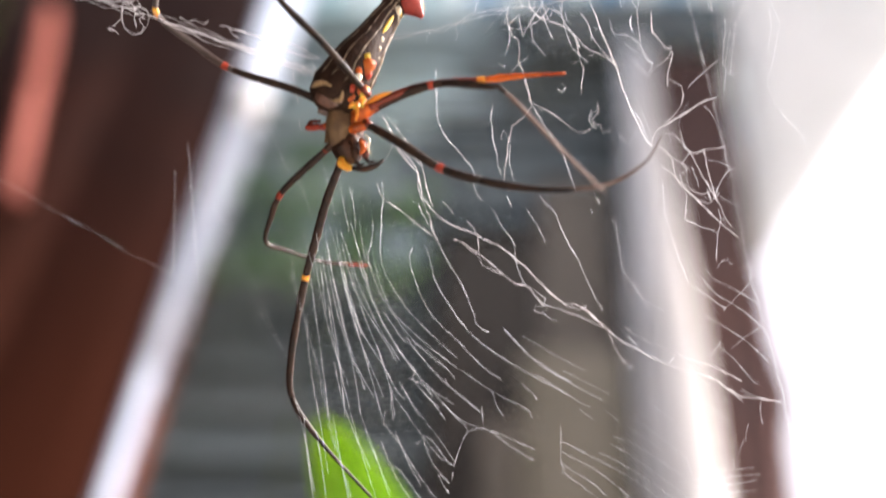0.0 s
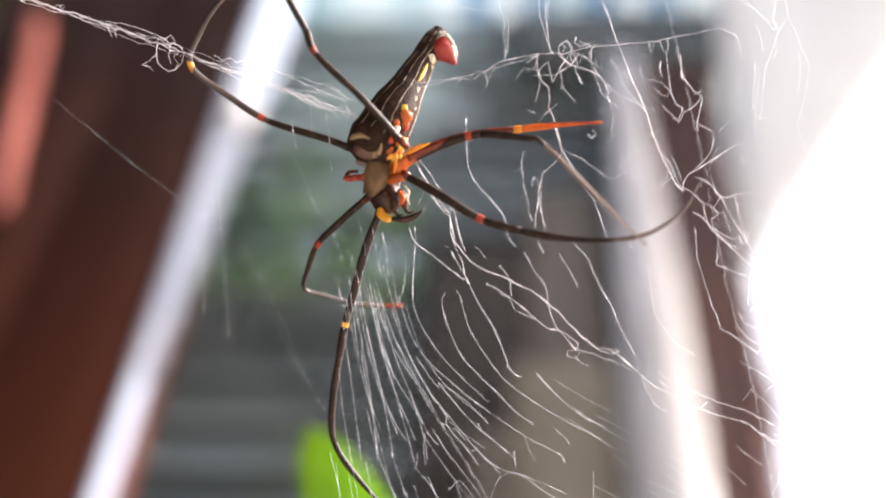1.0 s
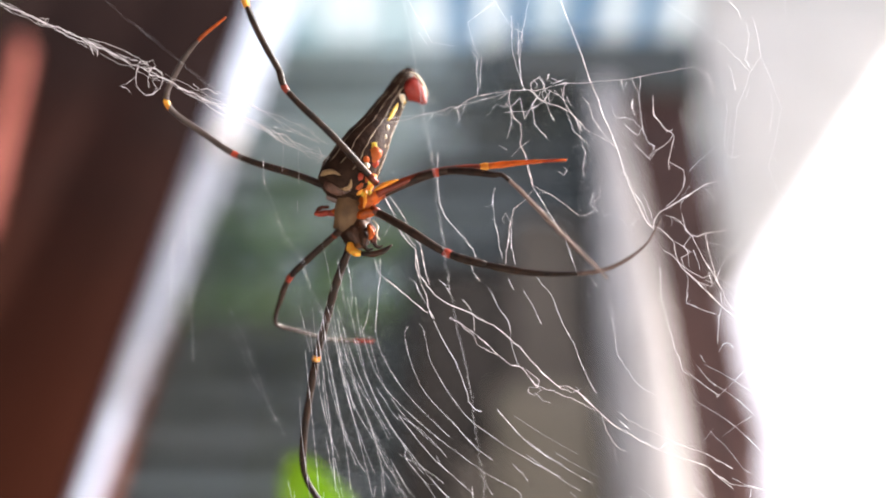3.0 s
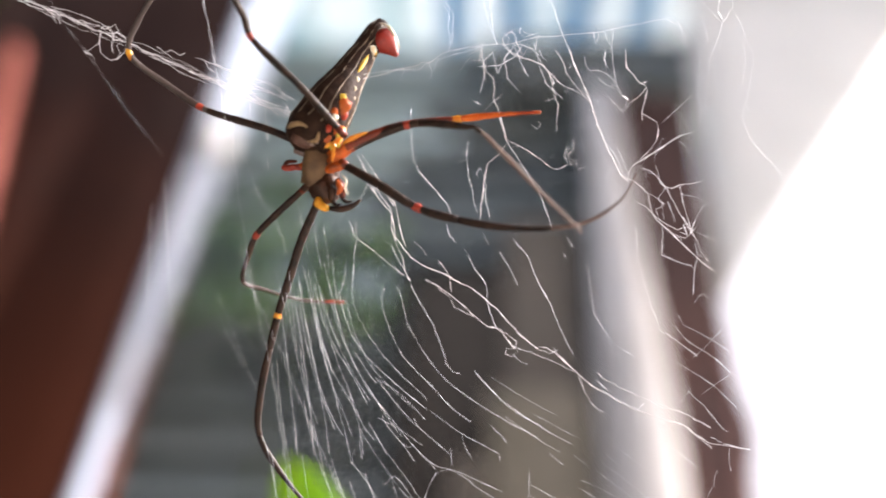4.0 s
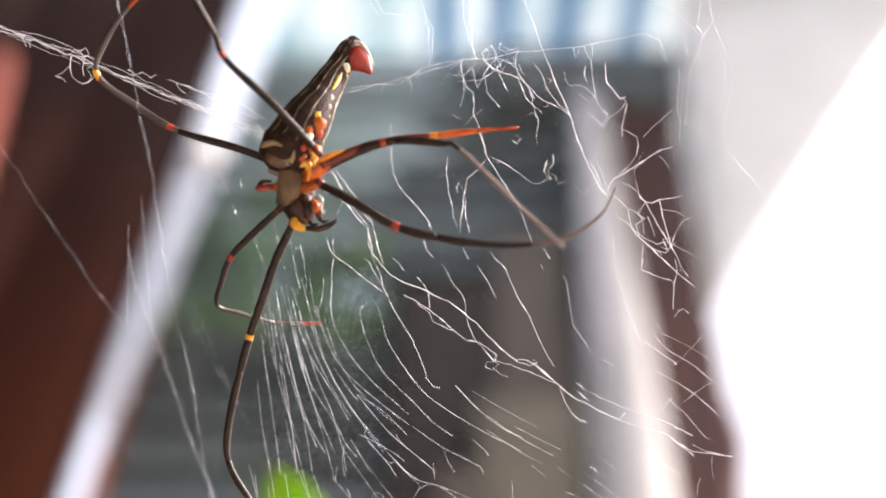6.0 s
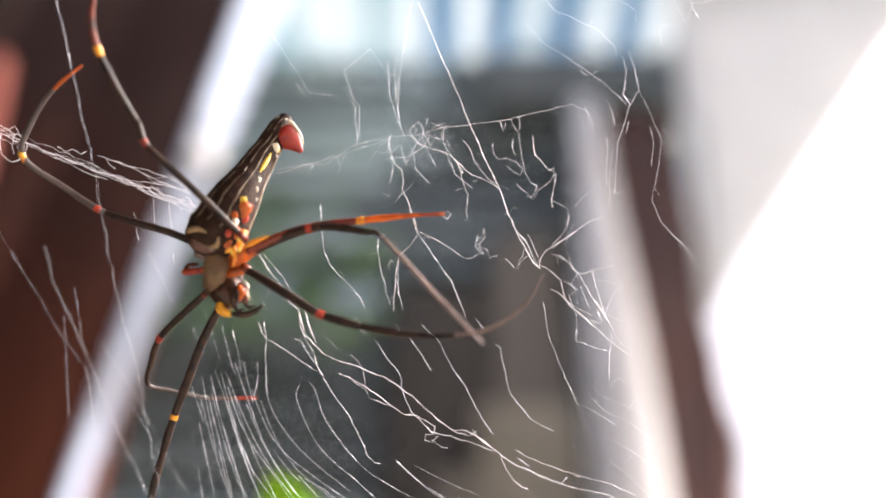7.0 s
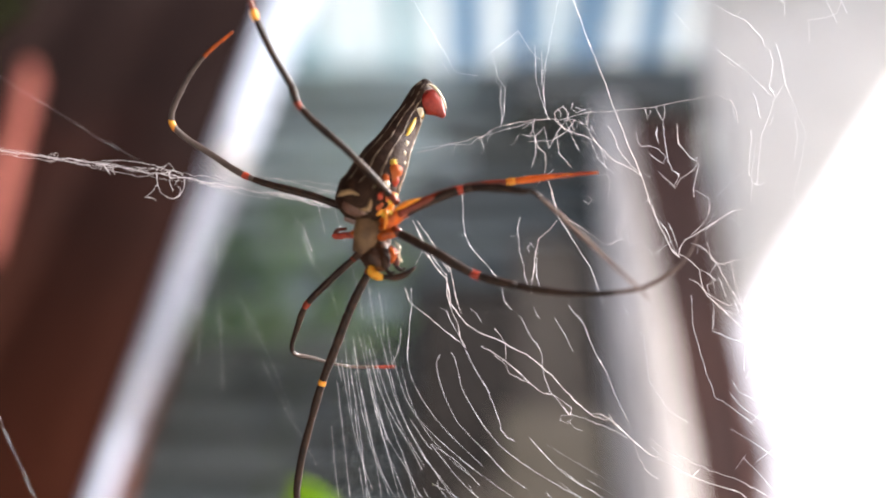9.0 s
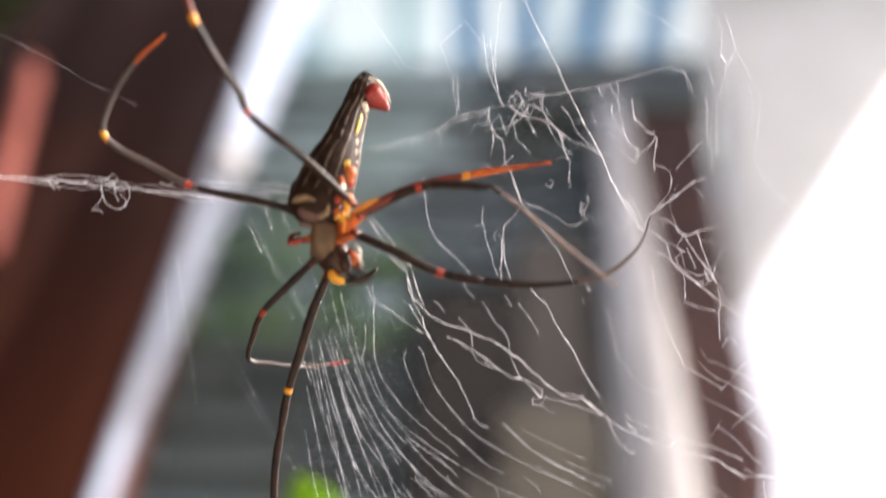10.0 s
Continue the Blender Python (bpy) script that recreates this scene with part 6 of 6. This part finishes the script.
    sway(orb, [
        (0, -15.14, 0.41, 0.23, -2.59, 2.38, -0.18),
        (0.1, -15.05, -3.29, 0.24, -2.55, 2.31, -0.12),
        (0.2, 1.12, -1.42, 0.25, -2.52, 2.24, -0.05),
        (0.3, 9.12, -0.03, 0.27, -2.48, 2.16, 0.01),
        (0.4, 7.02, -1.04, 0.28, -2.45, 2.09, 0.08),
        (0.5, -5.27, -9.72, 0.29, -2.41, 2.02, 0.14),
        (0.6, -6.70, -11.58, 0.27, -2.32, 1.97, 0.10),
        (0.7, -16.88, -12.94, 0.26, -2.24, 1.92, 0.06),
        (0.8, -21.29, -13.82, 0.24, -2.15, 1.87, 0.02),
        (0.9, -15.61, -12.29, 0.23, -2.07, 1.82, -0.02),
        (1, -6.18, -6.89, 0.21, -1.98, 1.77, -0.06),
        (1.1, -5.50, -5.78, 0.27, -1.87, 1.73, 0.29),
        (1.2, -8.29, -7.04, 0.32, -1.76, 1.69, 0.65),
        (1.3, -8.20, -6.38, 0.38, -1.64, 1.66, 1.00),
        (1.4, -7.62, -6.21, 0.43, -1.53, 1.62, 1.36),
        (1.5, -11.74, -12.31, 0.49, -1.42, 1.58, 1.71),
        (1.6, -11.71, -14.73, 0.47, -1.34, 1.52, 1.73),
        (1.7, -3.89, -13.82, 0.46, -1.26, 1.46, 1.74),
        (1.8, -3.75, -14.83, 0.44, -1.18, 1.41, 1.76),
        (1.9, -3.62, -17.76, 0.43, -1.10, 1.35, 1.77),
        (2, -5.71, -19.90, 0.41, -1.02, 1.29, 1.79),
        (2.1, -4.22, -20.03, 0.34, -0.95, 1.22, 0.99),
        (2.2, -5.44, -17.92, 0.27, -0.89, 1.16, 0.19),
        (2.3, -7.14, -16.78, 0.20, -0.82, 1.09, -0.62),
        (2.4, -5.47, -17.08, 0.13, -0.76, 1.03, -1.42),
        (2.5, 0.97, -10.88, 0.06, -0.69, 0.96, -2.22),
        (2.6, -1.69, -9.77, 0.06, -0.66, 0.92, -2.16),
        (2.7, -6.78, -6.97, 0.06, -0.64, 0.89, -2.09),
        (3.8, -14.23, -14.13, 0.09, -0.33, 0.47, -1.38),
        (3.9, -16.92, -8.93, 0.09, -0.31, 0.44, -1.31),
        (4, -13.92, 0.01, 0.09, -0.28, 0.40, -1.25),
        (4.1, -12.90, -0.24, 0.08, -0.27, 0.36, -1.48),
        (4.2, -16.78, -2.05, 0.07, -0.25, 0.32, -1.71),
        (4.3, -17.29, -1.45, 0.07, -0.24, 0.28, -1.95),
        (4.4, -11.55, 6.83, 0.06, -0.22, 0.24, -2.18),
        (4.5, -17.28, 3.44, 0.05, -0.21, 0.20, -2.41),
        (4.6, -22.35, 3.23, 0.04, -0.17, 0.16, -1.80),
        (4.7, -19.66, 1.44, 0.03, -0.13, 0.12, -1.19),
        (4.8, -16.01, 1.58, 0.02, -0.08, 0.08, -0.59),
        (4.9, -9.47, -1.17, 0.01, -0.04, 0.04, 0.02),
        (5, -15.25, -8.03, 0.00, 0.00, -0.00, 0.63),
        (5.1, -11.21, -7.69, -0.01, 0.03, -0.02, 0.19),
        (5.2, -10.84, -12.90, -0.02, 0.06, -0.04, -0.24),
        (5.3, -17.67, -14.74, -0.04, 0.08, -0.06, -0.68),
        (5.4, -19.22, -14.18, -0.05, 0.11, -0.08, -1.11),
        (5.5, -19.94, -8.34, -0.06, 0.14, -0.10, -1.55),
        (5.6, -19.13, -5.77, -0.08, 0.17, -0.12, -1.19),
        (5.7, -18.46, -1.29, -0.10, 0.19, -0.14, -0.82),
        (6.8, -12.48, -4.90, -0.34, 0.47, -0.37, 3.18),
        (6.9, -19.02, -8.59, -0.36, 0.49, -0.39, 3.55),
        (7, -30.12, -17.70, -0.38, 0.52, -0.41, 3.91),
        (7.1, -25.56, -14.69, -0.30, 0.52, -0.31, 2.33),
        (7.2, -16.43, -10.37, -0.21, 0.53, -0.20, 0.75),
        (7.3, -19.32, -8.93, -0.13, 0.53, -0.10, -0.84),
        (7.4, -10.68, -2.68, -0.04, 0.54, 0.01, -2.42),
        (7.5, -1.89, 5.24, 0.04, 0.54, 0.11, -4.00),
        (7.6, -7.14, 1.99, 0.01, 0.58, 0.18, -3.13),
        (7.7, -19.47, -5.83, -0.02, 0.62, 0.25, -2.26),
        (7.8, -18.81, -5.00, -0.05, 0.67, 0.33, -1.38),
        (7.9, -9.50, -2.25, -0.08, 0.71, 0.40, -0.51),
        (8, -9.46, -12.52, -0.11, 0.75, 0.47, 0.36),
        (8.1, -12.97, -17.99, -0.13, 0.79, 0.53, 0.91),
        (8.2, -15.17, -21.59, -0.15, 0.83, 0.59, 1.47),
        (8.3, -5.36, -18.46, -0.17, 0.88, 0.65, 2.02),
        (8.4, -9.00, -20.62, -0.19, 0.92, 0.71, 2.58),
        (8.5, -14.28, -22.61, -0.21, 0.96, 0.77, 3.13),
        (8.6, -13.68, -17.46, -0.19, 0.95, 0.84, 2.23),
        (8.7, -7.02, -15.51, -0.18, 0.93, 0.91, 1.33),
        (8.8, -7.09, -15.96, -0.16, 0.92, 0.97, 0.43),
        (8.9, -4.28, -9.69, -0.15, 0.90, 1.04, -0.47),
        (9, -4.67, -9.77, -0.13, 0.89, 1.11, -1.37),
        (9.1, -6.22, -13.18, -0.12, 0.91, 1.12, -0.85),
        (9.2, -9.54, -14.77, -0.11, 0.93, 1.12, -0.34),
        (9.3, -5.17, -9.16, -0.09, 0.94, 1.13, 0.18),
        (9.4, -6.56, -10.27, -0.08, 0.96, 1.13, 0.69),
        (9.5, -10.62, -13.13, -0.07, 0.98, 1.14, 1.21),
        (9.6, -8.91, -13.27, -0.04, 0.95, 1.15, 1.69),
        (9.7, -9.38, -19.00, -0.01, 0.92, 1.16, 2.17),
        (9.8, -11.29, -19.93, 0.03, 0.89, 1.16, 2.64),
        (9.9, -13.21, -16.05, 0.06, 0.86, 1.17, 3.12),
        (10, -12.95, -9.16, 0.09, 0.83, 1.18, 3.60),
    ])
    sway(left, [
        (0, -14.48, 0.30, 0.21, -2.52, 2.45, 1.48),
        (0.1, -14.69, -3.39, 0.23, -2.50, 2.37, 1.27),
        (0.2, 1.19, -1.50, 0.25, -2.47, 2.28, 1.06),
        (0.3, 8.90, -0.10, 0.28, -2.45, 2.20, 0.86),
        (0.4, 6.51, -1.10, 0.30, -2.42, 2.11, 0.65),
        (0.5, -6.07, -9.76, 0.32, -2.40, 2.03, 0.44),
        (0.6, -7.34, -11.61, 0.30, -2.32, 1.98, 0.34),
        (0.7, -17.36, -12.96, 0.28, -2.23, 1.93, 0.24),
        (0.8, -21.61, -13.83, 0.25, -2.15, 1.87, 0.14),
        (0.9, -15.77, -12.30, 0.23, -2.06, 1.82, 0.04),
        (1, -6.18, -6.89, 0.21, -1.98, 1.77, -0.06),
        (1.1, -6.14, -6.26, 0.30, -1.90, 1.70, -0.88),
        (1.2, -9.56, -8.00, 0.38, -1.82, 1.63, -1.70),
        (1.3, -10.09, -7.82, 0.47, -1.73, 1.56, -2.51),
        (1.4, -10.15, -8.13, 0.55, -1.65, 1.49, -3.33),
        (1.5, -14.90, -14.71, 0.64, -1.57, 1.42, -4.15),
        (1.6, -15.39, -17.54, 0.64, -1.51, 1.35, -5.39),
        (1.7, -8.07, -17.03, 0.63, -1.45, 1.27, -6.63),
        (1.8, -8.45, -18.44, 0.63, -1.39, 1.20, -7.87),
        (1.9, -8.82, -21.78, 0.62, -1.33, 1.12, -9.11),
        (2, -11.43, -24.33, 0.62, -1.27, 1.05, -10.35),
        (2.1, -9.06, -24.53, 0.52, -1.17, 1.02, -9.79),
        (2.2, -9.39, -22.50, 0.43, -1.07, 0.99, -9.23),
        (2.3, -10.21, -21.43, 0.33, -0.97, 0.95, -8.66),
        (2.4, -7.67, -21.81, 0.24, -0.87, 0.92, -8.10),
        (2.5, -0.34, -15.68, 0.14, -0.77, 0.89, -7.54),
        (2.6, -3.03, -14.37, 0.14, -0.74, 0.86, -7.24),
        (2.7, -8.16, -11.36, 0.14, -0.71, 0.82, -6.95),
        (3.8, -16.00, -16.24, 0.11, -0.35, 0.46, -3.69),
        (3.9, -18.72, -10.82, 0.11, -0.32, 0.42, -3.40),
        (4, -15.76, -1.68, 0.11, -0.29, 0.39, -3.10),
        (4.1, -14.50, -2.07, 0.10, -0.28, 0.35, -3.30),
        (4.2, -18.13, -4.02, 0.09, -0.26, 0.31, -3.50),
        (4.3, -18.40, -3.56, 0.08, -0.25, 0.27, -3.71),
        (4.4, -12.41, 4.58, 0.07, -0.23, 0.23, -3.91),
        (4.5, -17.90, 1.05, 0.06, -0.22, 0.19, -4.11),
        (4.6, -23.25, 0.81, 0.05, -0.18, 0.15, -3.81),
        (4.7, -20.85, -1.01, 0.04, -0.13, 0.11, -3.50),
        (4.8, -17.48, -0.91, 0.02, -0.09, 0.08, -3.20),
        (4.9, -11.23, -3.69, 0.01, -0.04, 0.04, -2.89),
        (5, -17.29, -10.58, 0.00, 0.00, -0.00, -2.59),
        (5.1, -13.37, -10.23, -0.01, 0.03, -0.02, -2.59),
        (5.2, -13.12, -15.43, -0.03, 0.06, -0.04, -2.59),
        (5.3, -20.07, -17.27, -0.04, 0.08, -0.06, -2.59),
        (5.4, -21.74, -16.70, -0.06, 0.11, -0.08, -2.59),
        (5.5, -22.58, -10.85, -0.07, 0.14, -0.10, -2.59),
        (5.6, -21.72, -8.12, -0.09, 0.17, -0.12, -2.45),
        (5.7, -21.00, -3.47, -0.11, 0.19, -0.14, -2.32),
        (6.8, -14.50, -5.27, -0.35, 0.50, -0.33, -0.80),
        (6.9, -20.99, -8.79, -0.37, 0.52, -0.35, -0.67),
        (7, -32.05, -17.74, -0.39, 0.55, -0.37, -0.53),
        (7.1, -26.74, -15.12, -0.31, 0.55, -0.29, 0.22),
        (7.2, -16.86, -11.19, -0.23, 0.55, -0.21, 0.96),
        (7.3, -19.00, -10.14, -0.14, 0.55, -0.12, 1.71),
        (7.4, -9.61, -4.28, -0.06, 0.55, -0.04, 2.45),
        (7.5, -0.07, 3.25, 0.02, 0.55, 0.04, 3.20),
        (7.6, -5.66, 0.60, -0.00, 0.59, 0.12, 3.09),
        (7.7, -18.32, -6.62, -0.03, 0.64, 0.20, 2.99),
        (7.8, -18.00, -5.19, -0.05, 0.68, 0.28, 2.88),
        (7.9, -9.03, -1.84, -0.08, 0.73, 0.36, 2.78),
        (8, -9.33, -11.51, -0.10, 0.77, 0.44, 2.67),
        (8.1, -12.76, -16.98, -0.12, 0.83, 0.48, 4.45),
        (8.2, -14.87, -20.57, -0.14, 0.89, 0.51, 6.23),
        (8.3, -4.97, -17.43, -0.16, 0.95, 0.55, 8.01),
        (8.4, -8.53, -19.58, -0.18, 1.01, 0.58, 9.79),
        (8.5, -13.73, -21.56, -0.20, 1.07, 0.62, 11.57),
        (8.6, -11.72, -17.18, -0.19, 1.08, 0.68, 11.34),
        (8.7, -3.66, -16.01, -0.18, 1.08, 0.74, 11.12),
        (8.8, -2.32, -17.24, -0.18, 1.09, 0.79, 10.89),
        (8.9, 1.90, -11.73, -0.17, 1.09, 0.85, 10.67),
        (9, 2.91, -12.59, -0.16, 1.10, 0.91, 10.44),
        (9.1, 1.41, -15.13, -0.15, 1.13, 0.89, 11.92),
        (9.2, -1.85, -15.86, -0.14, 1.16, 0.87, 13.41),
        (9.3, 2.59, -9.37, -0.14, 1.20, 0.85, 14.89),
        (9.4, 1.25, -9.62, -0.13, 1.23, 0.83, 16.38),
        (9.5, -2.75, -11.61, -0.12, 1.26, 0.81, 17.86),
        (9.6, -1.47, -12.41, -0.08, 1.21, 0.85, 17.17),
        (9.7, -2.37, -18.80, -0.03, 1.17, 0.89, 16.49),
        (9.8, -4.71, -20.38, 0.01, 1.12, 0.92, 15.80),
        (9.9, -7.05, -17.15, 0.06, 1.08, 0.96, 15.12),
        (10, -7.22, -10.92, 0.10, 1.03, 1.00, 14.43),
    ])
    sway(near, [
        (0, -36.9, -14.8, 16, 0, 0, 14.3),
        (0.5, -22.3, -14.3, 16, 0, 0, 20.0),
        (1, -22.1, -12.8, 16, 0, 0, 30.5),
        (1.5, -20.8, -11.2, 16, 0, 0, 40.9),
        (2, -16.0, -9.9, 16, 0, 0, 28.3),
        (2.5, -19.5, -8.6, 16, 0, 0, 24.7),
        (2.7, -23.1, -8.4, 16, 0, 0, 24.1),
        (3.8, -38.2, -7.5, 16, 0, 0, 24.7),
        (4, -39.0, -7.3, 16, 0, 0, 23.4),
        (4.5, -42.2, -7.1, 16, 0, 0, 20.2),
        (5, -42.9, -6.5, 16, 0, 0, 16.7),
        (5.5, -49.3, -6.0, 16, 0, 0, 16.2),
        (5.7, -53.6, -5.8, 16, 0, 0, 17.6),
        (6.8, -71.4, -4.9, 16, 0, 0, 24.2),
        (7, -74.0, -4.7, 16, 0, 0, 23.9),
        (7.2, -61.0, -4.7, 16, 0, 0, 24.9),
        (7.5, -35.7, -4.7, 16, 0, 0, 26.7),
        (7.7, -50.5, -4.5, 16, 0, 0, 25.5),
        (8, -67.3, -4.1, 16, 0, 0, 26.9),
        (8.5, -101.2, -3.6, 16, 0, 0, 24.7),
        (9, -101.2, -3.6, 16, 0, 0, 23.5),
        (9.5, -110.4, -3.5, 16, 0, 0, 21.0),
        (10, -113.0, -4.1, 16, 0, 0, 20.9),
    ])
    sway(drift, [
        (0, 42.3, 29.0, 12, 0, 0, 13.7),
        (1, 40.1, 31.2, 12, 0, 0, 12.7),
        (1.5, 35.5, 32.9, 12, 0, 0, 11.7),
        (1.9, 36.3, 34.1, 12, 0, 0, 9.9),
        (2.2, 9.2, 35.0, 12, 0, 0, 9.8),
        (2.5, -0.0, 35.9, 12, 0, 0, 9.5),
        (2.7, -4.0, 36.1, 12, 0, 0, 9.3),
        (3.8, -35.6, 37.1, 12, 0, 0, 9.7),
        (4, -47.0, 37.3, 12, 0, 0, 10.1),
        (4.5, -43.6, 37.5, 12, 0, 0, 7.1),
        (5, -53.6, 38.1, 12, 0, 0, 11.1),
        (5.5, -56.6, 38.6, 12, 0, 0, 10.7),
        (7, -73.0, 39.9, 12, 0, 0, 12.1),
        (7.5, -54.5, 40.0, 12, 0, 0, 22.2),
        (8, -81.4, 40.8, 12, 0, 0, 21.2),
        (8.5, -134.9, 41.6, 12, 0, 0, 16.2),
        (9, -138.4, 41.7, 12, 0, 0, 15.5),
        (10, -141.2, 41.2, 12, 0, 0, 14.6),
    ])
    sway(slack, [
        (0, -87.1, 0.2, 14, 0, 0, 61.2),
        (0.5, -77.2, 23.5, 14, 0, 0, 48.8),
        (1, -72.0, 14.3, 14, 0, 0, 52.3),
        (1.5, -76.5, 42.0, 14, 0, 0, 51.1),
        (2, -79.0, 43.4, 14, 0, 0, 49.8),
        (2.5, -64.7, 46.8, 14, 0, 0, 55.9),
        (4, -74.9, 42.4, 14, 0, 0, 36.2),
        (4.5, -78.6, 45.9, 14, 0, 0, 38.0),
        (5, -84.5, 48.8, 14, 0, 0, 50.6),
        (5.5, -77.5, 27.1, 14, 0, 0, 40.8),
        (7, -85.3, 4.6, 14, 0, 0, 31.7),
        (7.5, -76.1, 47.4, 14, 0, 0, 40.3),
        (8, -72.0, 12.5, 14, 0, 0, 37.8),
        (8.5, -84.6, 25.4, 14, 0, 0, 58.5),
        (9, -89.1, 35.6, 14, 0, 0, 58.7),
        (9.5, -91.7, 42.4, 14, 0, 0, 61.6),
        (10, -91.9, 45.2, 14, 0, 0, 61.6),
    ])
    swing(lower_leg, (-1.0, -7.0, 0), [
        (0, 0), (0.5, -2.4), (1, -0.2), (1.5, -1.6), (2, -0.5), (2.5, 1), (4, -2.8), (4.5, -4), (5, -4.5), (5.5, -4.2),
        (7, -7.1), (7.5, -5), (8, -7.7), (8.5, -6.4), (9, -7), (9.5, -6.5), (10, -5.5),
    ])


motions()
